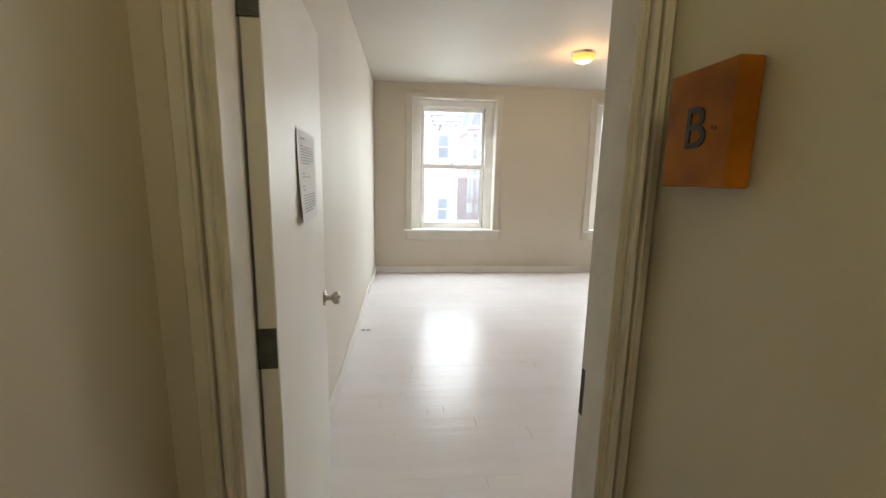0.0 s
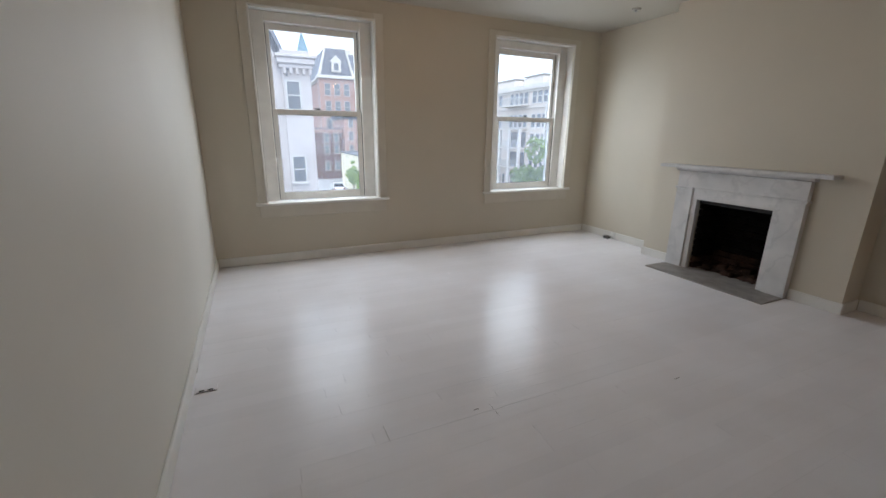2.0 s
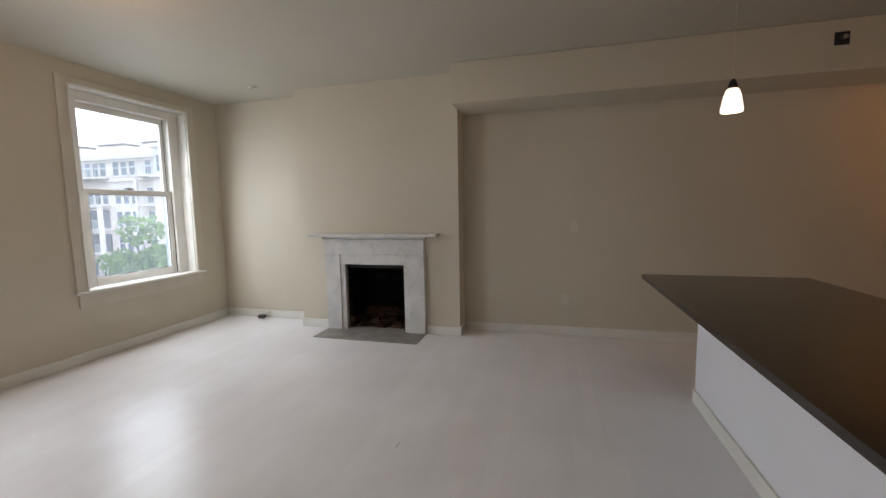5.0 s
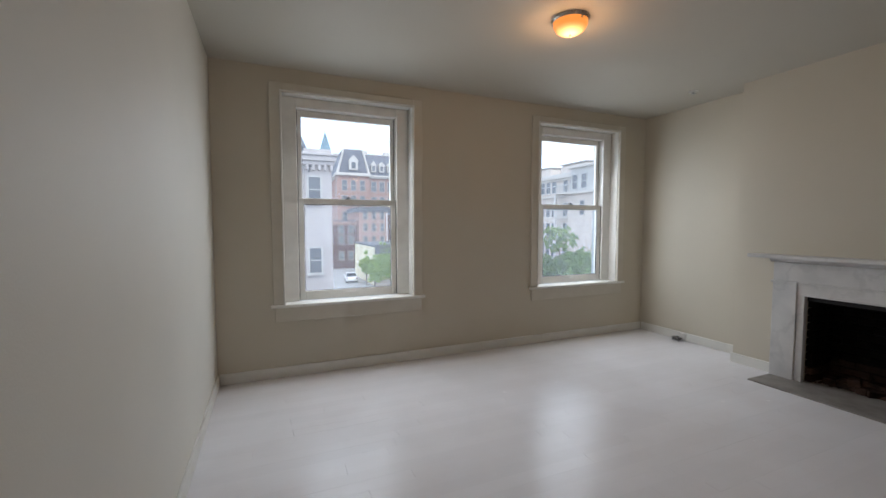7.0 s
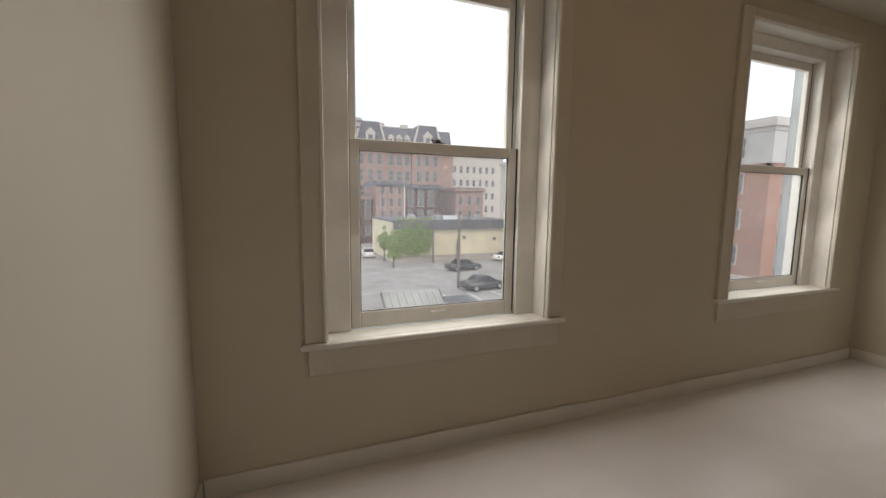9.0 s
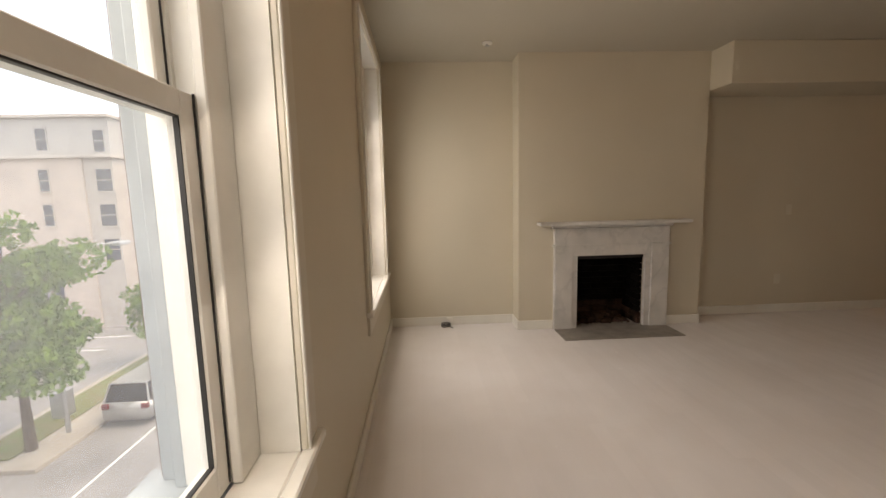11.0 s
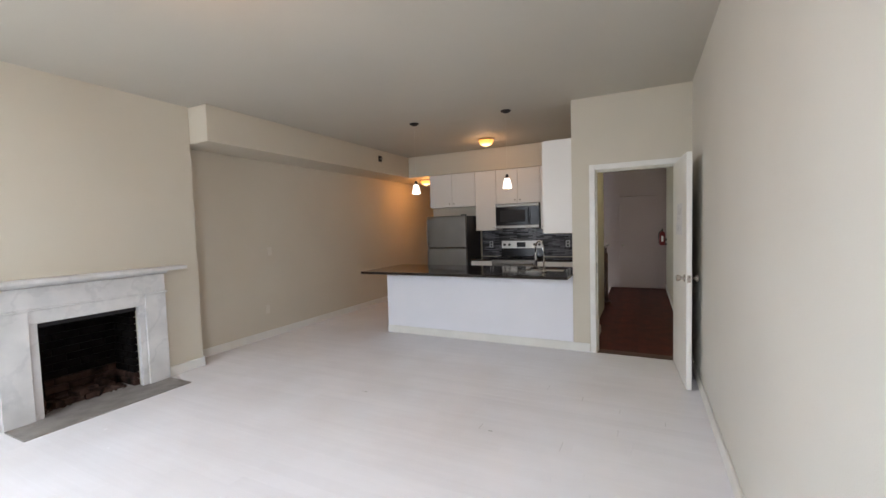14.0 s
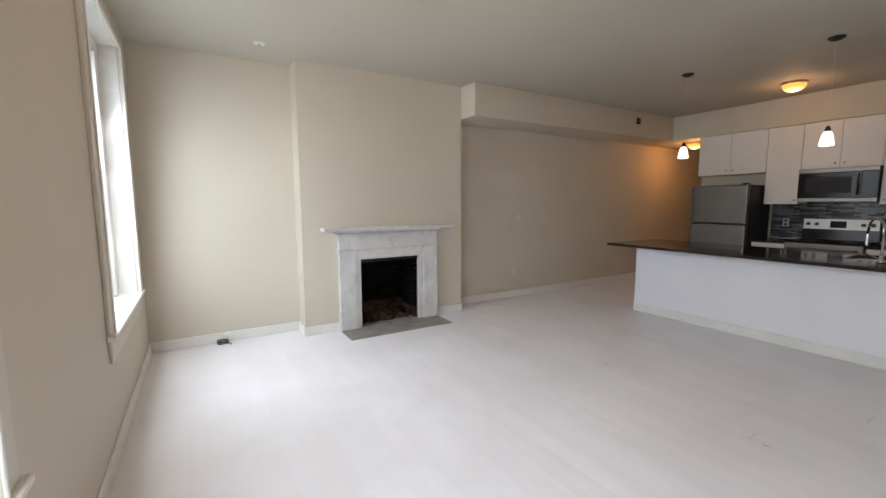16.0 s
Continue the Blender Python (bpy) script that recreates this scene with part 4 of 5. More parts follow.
part("drain", turned([(0.04, 0), (0.036, 0.003), (0.01, 0.001)], (1.56, -0.43, 0.706)), CHROME, sk)
fc = thing("faucet", (1.515, -0.06, 0.895), "tall chrome gooseneck kitchen faucet", "faucet")
part("base", turned([(0.028, 0), (0.027, 0.01), (0.019, 0.03), (0.016, 0.06)], (1.515, -0.06, 0.895)), CHROME, fc, "", True)
part("spout", tube([(1.515, -0.06, 0.94)] + [(1.515, -0.06, 0.95 + 0.05 * k) for k in range(5)] + [(1.515 + 0.063 * (1 - math.cos(a * math.pi / 10)), -0.06 - 0.063 * (1 - math.cos(a * math.pi / 10)), 1.17 + 0.10 * math.sin(a * math.pi / 10)) for a in range(1, 10)] + [(1.641, -0.186, 1.12)], 0.010, 12), CHROME, fc, "", True)
part("spray_head", rod((1.641, -0.186, 1.13), (1.641, -0.186, 1.03), 0.012, 0.016, 16), CHROME, fc)
part("lever", tube([(1.535, -0.06, 0.93), (1.575, -0.06, 0.945), (1.625, -0.06, 0.975)], 0.007), CHROME, fc)

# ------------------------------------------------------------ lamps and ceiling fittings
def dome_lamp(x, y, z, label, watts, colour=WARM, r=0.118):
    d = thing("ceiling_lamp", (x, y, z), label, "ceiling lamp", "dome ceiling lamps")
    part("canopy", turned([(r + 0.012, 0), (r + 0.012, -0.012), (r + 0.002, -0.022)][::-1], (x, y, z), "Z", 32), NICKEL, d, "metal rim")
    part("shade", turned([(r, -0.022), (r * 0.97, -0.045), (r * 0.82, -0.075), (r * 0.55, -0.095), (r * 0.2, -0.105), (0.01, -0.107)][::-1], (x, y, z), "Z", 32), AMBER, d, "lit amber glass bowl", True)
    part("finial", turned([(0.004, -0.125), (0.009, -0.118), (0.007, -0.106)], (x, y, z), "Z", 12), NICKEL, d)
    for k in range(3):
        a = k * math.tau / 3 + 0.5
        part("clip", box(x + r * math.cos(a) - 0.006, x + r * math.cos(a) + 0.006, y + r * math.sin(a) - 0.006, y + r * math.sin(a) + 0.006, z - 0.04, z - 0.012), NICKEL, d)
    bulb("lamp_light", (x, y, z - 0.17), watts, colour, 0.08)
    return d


dome_lamp(2.40, 3.65, CEILING, "lit amber glass dome ceiling lamp in the living room", 5)
dome_lamp(2.69, -1.39, CEILING, "lit amber glass dome ceiling lamp in the kitchen", 1.8)
# Unseen lamp, added to brighten the hallway walls by the door.
dome_lamp(0.74, -1.5, CEILING, "unseen amber glass dome lamp added to light the hallway", 3.9, (1.0, 0.91, 0.58))
dome_lamp(4.50, -2.70, 2.46, "lit amber glass dome ceiling lamp in the passage", 3.8, (1.0, 0.43, 0.11))


def pendant(x, y, z):
    p = thing("pendant_lamp", (x, y, CEILING), "pendant lamp with a lit frosted glass bell shade over the bar", "pendant lamp", "pendant lamps over the bar")
    part("canopy", turned([(0.062, 0), (0.06, -0.012), (0.03, -0.028), (0.008, -0.034)][::-1], (x, y, CEILING), "Z", 24), DARKSTEEL, p)
    part("cord", rod((x, y, CEILING - 0.03), (x, y, z + 0.10), 0.0008, n=6), WHITEPLASTIC, p)
    part("socket", turned([(0.022, 0.055), (0.024, 0.07), (0.016, 0.095), (0.006, 0.11)], (x, y, z), "Z", 18), DARKSTEEL, p)
    bm = turned([(0.052, -0.066), (0.055, -0.054), (0.049, -0.018), (0.041, 0.024), (0.031, 0.052), (0.022, 0.06)], (x, y, z), "Z", 24)
    bmesh.ops.delete(bm, geom=[f for f in bm.faces if len(f.verts) > 4], context="FACES_ONLY")
    bmesh.ops.solidify(bm, geom=bm.faces, thickness=0.003)
    part("shade", bm, LITWHITE, p, "lit frosted glass shade", True)
    part("bulb", turned([(0.012, 0.05), (0.02, 0.02), (0.028, -0.02), (0.025, -0.044), (0.01, -0.058)][::-1], (x, y, z), "Z", 18), BULBGLASS, p, "", True)
    bulb("pendant_light", (x, y, z - 0.11), 0.6, (1.0, 0.8, 0.6), 0.04)


pendant(3.17, 0.06, 1.99)
pendant(1.93, 0.0, 1.985)

det = thing("sprinkler_head", (4.633, 4.338, CEILING), "small round white ceiling sprinkler cover", "sprinkler")
part("cover", turned([(0.045, -0.012), (0.048, -0.006), (0.045, 0.0)], (4.633, 4.338, CEILING)), WHITEPLASTIC, det)
part("deflector", turned([(0.02, -0.03), (0.021, -0.027), (0.008, -0.024), (0.008, -0.012)], (4.633, 4.338, CEILING)), GALV, det)
sp = thing("sprinkler_head", (4.59, -1.18, 2.70), "brass sidewall sprinkler on the boxed beam", "sprinkler")
part("escutcheon", box(4.582, 4.59, -1.23, -1.13, 2.65, 2.75, 0.003), DARKSTEEL, sp)
part("nozzle", rod((4.582, -1.18, 2.70), (4.54, -1.18, 2.70), 0.012, 0.018), NICKEL, sp)

# ------------------------------------------------------------ hallway things
sg = thing("door_sign", (0.945, -0.322, 1.476), "varnished pine block sign with a black letter on the hallway wall", "sign")
part("block", box(0.930, 0.970, -0.373, -0.225, 1.481, 1.666, 0.003, segments=2), SIGNWOOD, sg)
part("mount", box(0.970, 0.9745, -0.36, -0.24, 1.50, 1.645, 0.002), DARKSTEEL, sg, "dark mounting plate")
part("hinge_bracket", box(0.934, 0.95, -0.224, -0.218, 1.61, 1.65, 0.002), DARKSTEEL, sg, "dark metal bracket")
curve = bpy.data.curves.new("letter", "FONT")
curve.body, curve.size, curve.extrude = "B", 0.093, 0.0012
curve.align_x = "CENTER"
letter_ob = bpy.data.objects.new("letter", curve)
letter_me = bpy.data.meshes.new_from_object(letter_ob)
bpy.data.objects.remove(letter_ob)
letter_me.materials.append(BLACK)
letter = new("letter", letter_me)
letter.parent = sg
letter.matrix_basis = Matrix.Translation(Vector((0.929, -0.299, 1.543)) - WHERE[sg]) @ Euler((radians(90), 0, radians(-90))).to_matrix().to_4x4()
letter["label"] = "black letter B"
part("knot", boxes((0.9293, 0.930, -0.345, -0.341, 1.567, 1.573), (0.9293, 0.930, -0.337, -0.334, 1.569, 1.574), (0.9293, 0.930, -0.36, -0.356, 1.625, 1.624)), DARKWOOD, sg)

ed = thing("door_2", (0.56, -5.08, 0), "closed pale painted door at the hallway's end", "door", "", "structure")
part("leaf", box(0.20, 0.92, -5.10, -5.075, 0.02, 2.02, 0.003), HALLLILAC, ed)
part("casing", boxes((0.925, 0.99, -5.10, -5.082, 0, 2.08), (0.13, 0.195, -5.10, -5.082, 0, 2.08), (0.195, 0.925, -5.10, -5.082, 2.025, 2.08)), HALLLILAC, ed)
part("doorknob", turned([(0.03, 0), (0.028, 0.006), (0.012, 0.012), (0.012, 0.03), (0.027, 0.04), (0.027, 0.058), (0.01, 0.066)], (0.85, -5.075, 0.95), "Y", 20), NICKEL, ed, "", True)
EX, EY = 0.085, -4.93
ex = thing("fire_extinguisher", (EX, EY, 0.95), "dark red fire extinguisher hung on the hallway wall", "fire extinguisher")
part("cylinder", turned([(0.045, 0), (0.058, 0.015), (0.058, 0.24), (0.045, 0.275), (0.02, 0.295)], (EX, EY, 0.95), "Z", 20), REDPAINT, ex, "", True)
part("valve", turned([(0.016, 0.295), (0.018, 0.325), (0.011, 0.335)], (EX, EY, 0.95)), BLACK, ex)
part("lever", box(EX - 0.01, EX + 0.01, EY - 0.01, EY + 0.09, 1.285, 1.305, 0.004), BLACK, ex)
part("hose", tube([(EX + 0.02, EY, 1.265), (EX + 0.065, EY + 0.02, 1.21), (EX + 0.07, EY + 0.025, 1.1), (EX + 0.065, EY + 0.02, 1.0)], 0.008), BLACK, ex)
part("bracket", boxes((0.0, EX - 0.04, EY - 0.02, EY + 0.02, 1.05, 1.09), (0.0, EX - 0.04, EY - 0.02, EY + 0.02, 0.96, 0.99)), DARKSTEEL, ex)

part("label", box(EX - 0.02, EX + 0.02, EY + 0.0575, EY + 0.0595, 1.03, 1.15), WHITEPLASTIC, ex, "white instruction label")
# Black sliver painted in as the shadow line under the door head.
part("door_gap", box(0.20, 0.92, -5.098, -5.0815, 2.021, 2.0245), BLACK, ed, "black strip painting the shadow line over the door")
NX, NY = 1.17, -3.05
st = thing("stair_rail", (NX, NY, 0), "dark wooden stair rail curling round a turned newel post", "stair railing")
part("newel", turned([(0.05, 0), (0.05, 0.16), (0.032, 0.19), (0.036, 0.3), (0.024, 0.5), (0.03, 0.66), (0.036, 0.7), (0.026, 0.8), (0.03, 0.9)], (NX, NY, 0), "Z", 16), DARKWOOD, st, "", True)
part("starting_step", turned([(0.20, -0.01), (0.21, 0.0), (0.21, 0.03), (0.19, 0.045)], (NX, NY, 0), "Z", 28), DARKWOOD, st)
part("volute", tube([(NX + (0.05 + 0.012 * k) * math.cos(k * 0.5 + 1.2), NY + (0.05 + 0.012 * k) * math.sin(k * 0.5 + 1.2), 0.93 + 0.001 * k) for k in range(12)] + [(NX + 0.13, NY - 0.25, 0.945), (NX + 0.1, NY - 0.6, 0.95), (NX + 0.02, NY - 1.2, 0.95), (NX, -5.08, 0.95)], 0.028, 10), DARKWOOD, st, "curling polished handrail", True)
for k in range(6):
    x, y = NX + 0.14 * math.cos(k * 0.75 + 2.6), NY + 0.14 * math.sin(k * 0.75 + 2.6)
    part("baluster", turned([(0.012, 0.03), (0.016, 0.2), (0.010, 0.45), (0.015, 0.7), (0.010, 0.92)], (x, y, 0), "Z", 10), DARKWOOD, st, "", True)
for k in range(13):
    part("baluster", turned([(0.012, 0.0), (0.016, 0.2), (0.010, 0.45), (0.015, 0.7), (0.010, 0.93)], (NX + 0.02, NY - 0.4 - k * 0.125, 0), "Z", 10), DARKWOOD, st, "", True)
structure("stair_floor", box(HALL_X + 0.09, 2.248, -5.098, BACK_Y - 0.302, -2.6, -2.5), DARKWOOD, "dark floor at the foot of the stairwell", "floor")

# ------------------------------------------------------------ small things of the room
def wall_plate(y, z, label, category, toggle):
    p = thing(category.replace(" ", "_"), (RIGHT_X, y, z), label, category)
    part("plate", box(RIGHT_X - 0.006, RIGHT_X, y - 0.036, y + 0.036, z - 0.058, z + 0.058, 0.002), CREAMPLASTIC, p)
    if toggle:
        part("toggle", box(RIGHT_X - 0.016, RIGHT_X - 0.006, y - 0.005, y + 0.005, z - 0.004, z + 0.012, 0.002), CREAMPLASTIC, p)
    else:
        for s in (-0.02, 0.02):
            part("socket", box(RIGHT_X - 0.008, RIGHT_X - 0.006, y - 0.016, y + 0.016, z + s - 0.014, z + s + 0.014, 0.001), CREAMPLASTIC, p)


wall_plate(0.785, 1.205, "cream light switch plate on the party wall", "light switch", True)
wall_plate(0.865, 0.40, "cream outlet plate on the party wall", "wall outlet", False)

jk = thing("cable_box", (RIGHT_X - 0.03, 4.715, 0.03), "small white cable box on the baseboard", "cable box")
part("case", box(RIGHT_X - 0.045, RIGHT_X - 0.016, 4.685, 4.75, 0.03, 0.095, 0.004), WHITEPLASTIC, jk)
part("screw", rod((RIGHT_X - 0.047, 4.717, 0.062), (RIGHT_X - 0.044, 4.717, 0.062), 0.004), GALV, jk)
cd = thing("cable", (5.09, 4.73, 0), "loosely coiled black cable end on the floor", "cable")
part("coil", tube([(RIGHT_X - 0.045, 4.72, 0.04), (5.09, 4.73, 0.015)] + [(5.075 + 0.045 * math.cos(a * 0.5) + 0.006 * math.sin(a), 4.76 + 0.05 * math.sin(a * 0.5), 0.008 + 0.0012 * a) for a in range(30)] + [(5.03, 4.70, 0.01)], 0.005), BLACK, cd, "", True)
part("plug", rod((5.03, 4.70, 0.01), (5.015, 4.69, 0.012), 0.008), GALV, cd)

fo = thing("floor_outlet", (0.085, 2.93, 0), "painted floor outlet plate by the baseboard", "outlet")
part("plate", box(0.03, 0.145, 2.895, 2.965, -0.004, 0.005, 0.002), FLOORPAINT, fo)
part("slots", boxes((0.05, 0.078, 2.905, 2.919, 0.004, 0.0062), (0.095, 0.123, 2.905, 2.919, 0.004, 0.0062), (0.04, 0.135, 2.896, 2.899, 0.004, 0.0062)), BLACK, fo, "dark socket slots")

# ------------------------------------------------------------ outdoors
GZ = -7.4
KERB_Y = 18.2
structure("ground", box(-400, 500, OUT_Y + 0.0, 700, GZ - 0.6, GZ - 0.02), ASPHALT, "worn grey asphalt of street and parking lot", "ground")
structure("pavement_near", box(-60, 90, OUT_Y + 0.002, 9.0, GZ - 0.3, GZ + 0.13, 0.02), PAVING, "pale concrete sidewalk by the building", "pavement")
structure("pavement_far", boxes((-60, 4.0, KERB_Y, 21.3, GZ - 0.3, GZ + 0.13), (4.0, 11.2, KERB_Y, 21.3, GZ - 0.3, GZ + 0.131), (14.0, 60, KERB_Y, 21.6, GZ - 0.3, GZ + 0.13), bevel=0.02), PAVING, "pale concrete sidewalk across the street", "pavement")
structure("verge", boxes((5.6, 10.0, 20.4, 21.2, GZ + 0.1, GZ + 0.16), (14.6, 26.0, 19.6, 21.2, GZ + 0.1, GZ + 0.17)), GRASSM, "thin dry grass strip by the sidewalk", "grass")
bm = bmesh.new()
for k in range(9):
    box(-2 + k * 6.5, 0.4 + k * 6.5, 13.5, 13.62, GZ - 0.02, GZ - 0.012, bm=bm)
box(-40, 60, 15.9, 16.0, GZ - 0.02, GZ - 0.013, bm=bm)
for k in range(9):
    box(14.0 + k * 2.6, 14.12 + k * 2.6, 33.5, 38.5, GZ - 0.02, GZ - 0.012, bm=bm)
    box(13.0 + k * 2.6, 13.12 + k * 2.6, 25.0, 29.6, GZ - 0.02, GZ - 0.012, bm=bm)
box(12, 30, 31.0, 31.14, GZ - 0.02, GZ - 0.0125, bm=bm)
structure("road_markings", bm, LINE, "worn white road and parking lines", "road marking")


def facade_windows(b, spots, face, size, mat_frame, mat_pane, sill=True):
    """Windows of one size as parts: frame, pane and sill share their meshes. face: '-Y' or '-X'."""
    w, h = size
    meshes = {}

    def put(name, bm, mat):
        me = bpy.data.meshes.new(name)
        if face == "-X":
            bmesh.ops.rotate(bm, verts=bm.verts, cent=(0, 0, 0), matrix=Matrix.Rotation(radians(-90), 3, "Z"))
        bm.to_mesh(me)
        bm.free()
        me.materials.append(mat)
        meshes[name] = me

    put("window", boxes((-w / 2 - 0.07, -w / 2, -0.05, 0.05, -0.06, h + 0.07), (w / 2, w / 2 + 0.07, -0.05, 0.05, -0.06, h + 0.07), (-w / 2, w / 2, -0.05, 0.05, h, h + 0.07),
                        (-w / 2, w / 2, -0.035, 0.05, h * 0.48, h * 0.52), (-w / 2 - 0.12, w / 2 + 0.12, -0.12, 0.05, -0.12, -0.02) if sill else (-w / 2, w / 2, -0.05, 0.05, -0.06, 0)), mat_frame)
    put("pane", boxes((-w / 2, w / 2, -0.012, 0.03, 0, h)), mat_pane)
    for p in spots:
        o = new("window", meshes["window"])
        o.parent, o.location = b, Vector(p) - WHERE[b]
        g = new("pane", meshes["pane"])
        g.parent = o


def block(name, x0, x1, y0, y1, top, label, material, category="building", roof=None, cornice=0.35, trim=None):
    b = thing(name, ((x0 + x1) / 2, (y0 + y1) / 2, GZ - 0.02), label, category)
    part("wall", box(x0, x1, y0, y1, GZ - 0.02, top), material, b)
    part("roof", box(x0 - 0.1, x1 + 0.1, y0 - 0.1, y1 + 0.1, top, top + 0.25, 0.03), roof or TARROOF, b)
    if cornice:
        part("cornice", boxes((x0 - cornice, x1 + cornice, y0 - cornice, y0, top - 0.45, top - 0.002), (x0 - cornice, x0, y0, y1, top - 0.45, top - 0.002),
                              (x0 - cornice * 0.5, x1 + cornice * 0.5, y0 - cornice * 0.5, y0, top - 0.75, top - 0.452), (x0 - cornice * 0.5, x0, y0, y1, top - 0.75, top - 0.452), bevel=0.03), trim or material, b)
    return b


# pale townhouse on the corner across the street: a gabled front and a corner bay with a copper spire
EDGE_X = 3.25
h = thing("townhouse", (-2.8, 27.0, GZ - 0.02), "pale lilac corner townhouse with a steep slate gable", "house")
part("wall", box(-9.0, EDGE_X, 21.3, 33.0, GZ - 0.02, 4.15), TOWNSTONE, h)
part("corner_bay", box(2.05, EDGE_X, 21.12, 24.0, GZ - 0.02, 4.2), TOWNSTONE, h)
part("bay_cornice", boxes((1.93, EDGE_X + 0.12, 21.0, 24.1, 4.2, 4.38), (1.85, EDGE_X + 0.2, 20.9, 24.2, 4.382, 4.62), (1.78, EDGE_X + 0.27, 20.82, 24.3, 4.622, 4.76), bevel=0.03), TOWNSTONE, h, "stepped stone cornice")
for k in range(5):
    part("bracket", box(2.08 + k * 0.27, 2.2 + k * 0.27, 20.93, 21.12, 3.95, 4.2, 0.02), TOWNSTONE, h)
part("parapet", box(2.0, EDGE_X, 21.1, 24.0, 4.76, 4.95, 0.03), TOWNSTONE, h)
bm = bmesh.new()
bmesh.ops.create_cone(bm, cap_ends=True, segments=4, radius1=0.34, radius2=0.03, depth=0.85, matrix=Matrix.Translation((3.02, 21.5, 5.37)) @ Matrix.Rotation(radians(45), 4, "Z"))
spire = part("spire", bm, COPPER, h, "blue-green copper corner spire")
part("finial", rod((3.02, 21.5, 5.78), (3.02, 21.5, 5.98), 0.02, 0.008, 6), COPPER, spire)
gable = prism([(2.12, 4.2), (2.3, 4.35), (0.62, 8.4), (0.2, 8.4), (-2.4, 4.2)], "Y", 21.5, 31.0)
part("gable_roof", gable, SLATEROOF, h, "steep dark slate roof")
part("gable_wall", prism([(2.05, 4.15), (0.4, 8.1), (-2.3, 4.15)], "Y", 21.32, 21.48), TOWNSTONE, h)
part("bargeboard", prism([(2.32, 4.25), (2.4, 4.42), (0.5, 8.75), (0.4, 8.5)], "Y", 21.18, 21.6), SLATEROOF, h, "dark gable edge")
part("eave_bracket", boxes((2.1, 2.42, 21.1, 21.3, 4.1, 4.28), (2.16, 2.3, 21.12, 21.3, 3.85, 4.1), bevel=0.02), SLATEROOF, h)
facade_windows(h, [(2.46, 21.12, z) for z in (2.5, -0.78, -4.6)], "-Y", (0.52, 1.15), GREYCLAD, DARKPANE)
facade_windows(h, [(x, 21.3, z) for x in (-6.4, -3.9, -1.2) for z in (-4.6, -0.95, 2.3)], "-Y", (0.66, 1.6), GREYCLAD, DARKPANE)
part("side_stair", boxes((EDGE_X, EDGE_X + 0.9, 22.2, 23.4, GZ, GZ + 1.0), (EDGE_X + 0.8, EDGE_X + 0.9, 22.2, 23.4, GZ + 1.0, GZ + 1.9), bevel=0.02), BEIGELIGHT, h, "pale stone side steps")

# low cream garage with a ribbed metal roof
g = thing("garage", (7.9, 24, GZ + 0.13), "low cream garage with a ribbed metal lean-to roof", "garage")
part("wall", box(5.0, 10.5, 21.4, 25.5, GZ - 0.02, GZ + 2.55), YELLOWWALL, g)
part("upper_wall", box(8.3, 10.52, 21.36, 25.5, GZ + 1.5, GZ + 3.0), HALFWALL, g, "white painted block wall")
part("flat_roof", box(8.25, 10.6, 21.3, 25.6, GZ + 3.0, GZ + 3.1, 0.02), TARROOF, g)
part("roof_panel", prism([(21.25, 2.45 + GZ), (23.9, 3.9 + GZ), (23.9, 3.98 + GZ), (21.25, 2.56 + GZ)], "X", 4.9, 8.2), TINROOF, g, "sloping weathered metal roof")
for k in range(9):
    x = 4.93 + k * 0.4
    part("seam", prism([(21.25, 2.56 + GZ), (23.9, 3.98 + GZ), (23.9, 4.03 + GZ), (21.25, 2.62 + GZ)], "X", x, x + 0.04), TARROOF if k in (0, 8) else GALV, g)
part("gutter", box(4.85, 8.3, 21.12, 21.28, GZ + 2.36, GZ + 2.5, 0.02), TARROOF, g)
facade_windows(g, [(x, 21.36, GZ + 1.85) for x in (8.95, 9.85)], "-Y", (0.62, 0.62), WHITEBRICK, DARKPANE, False)
part("notice_board", box(9.1, 9.6, 21.36, 21.4, GZ + 1.1, GZ + 1.4), WHITEPLASTIC, g)

# yellow flat-roofed building beyond the parking lot
WY = 59.0
y = block("warehouse", 14.6, 34.8, WY, 74.0, -1.75, "long low yellow stucco building with a dark flat roof", YELLOWWALL, "building", TARROOF, 0.0)
part("roof_edge", box(14.5, 32.0, WY - 0.5, WY, -2.7, -1.35, 0.04), TARROOF, y, "dark tarred roof edge")
part("parapet", box(32.0, 34.8, WY - 0.1, WY + 0.2, -3.3, -0.4, 0.03), YELLOWWALL, y)
part("coping", box(31.9, 34.9, WY - 0.18, WY + 0.3, -0.4, -0.28, 0.02), BEIGELIGHT, y)
part("plinth", box(14.6, 34.82, WY - 0.06, WY, GZ - 0.02, GZ + 0.9), PAVING, y, "stained concrete wall base")
facade_windows(y, [(25.4, WY, -4.3), (30.5, WY, -4.6)], "-Y", (0.5, 0.5), YELLOWWALL, DARKPANE)
for x in (17.5, 21.5, 25.0, 28.0):
    part("roof_vent", boxes((x, x + 0.9, WY + 2.0, WY + 3.0, -1.5, -0.9), (x - 0.1, x + 1.0, WY + 1.9, WY + 3.1, -0.9, -0.8), bevel=0.03), GALV, y)
part("roof_skylight", prism([(WY + 0.6, -1.5), (WY + 2.4, -1.5), (WY + 1.5, -0.8)], "X", 22.4, 24.6), GALV, y)
rng = random.Random(3)


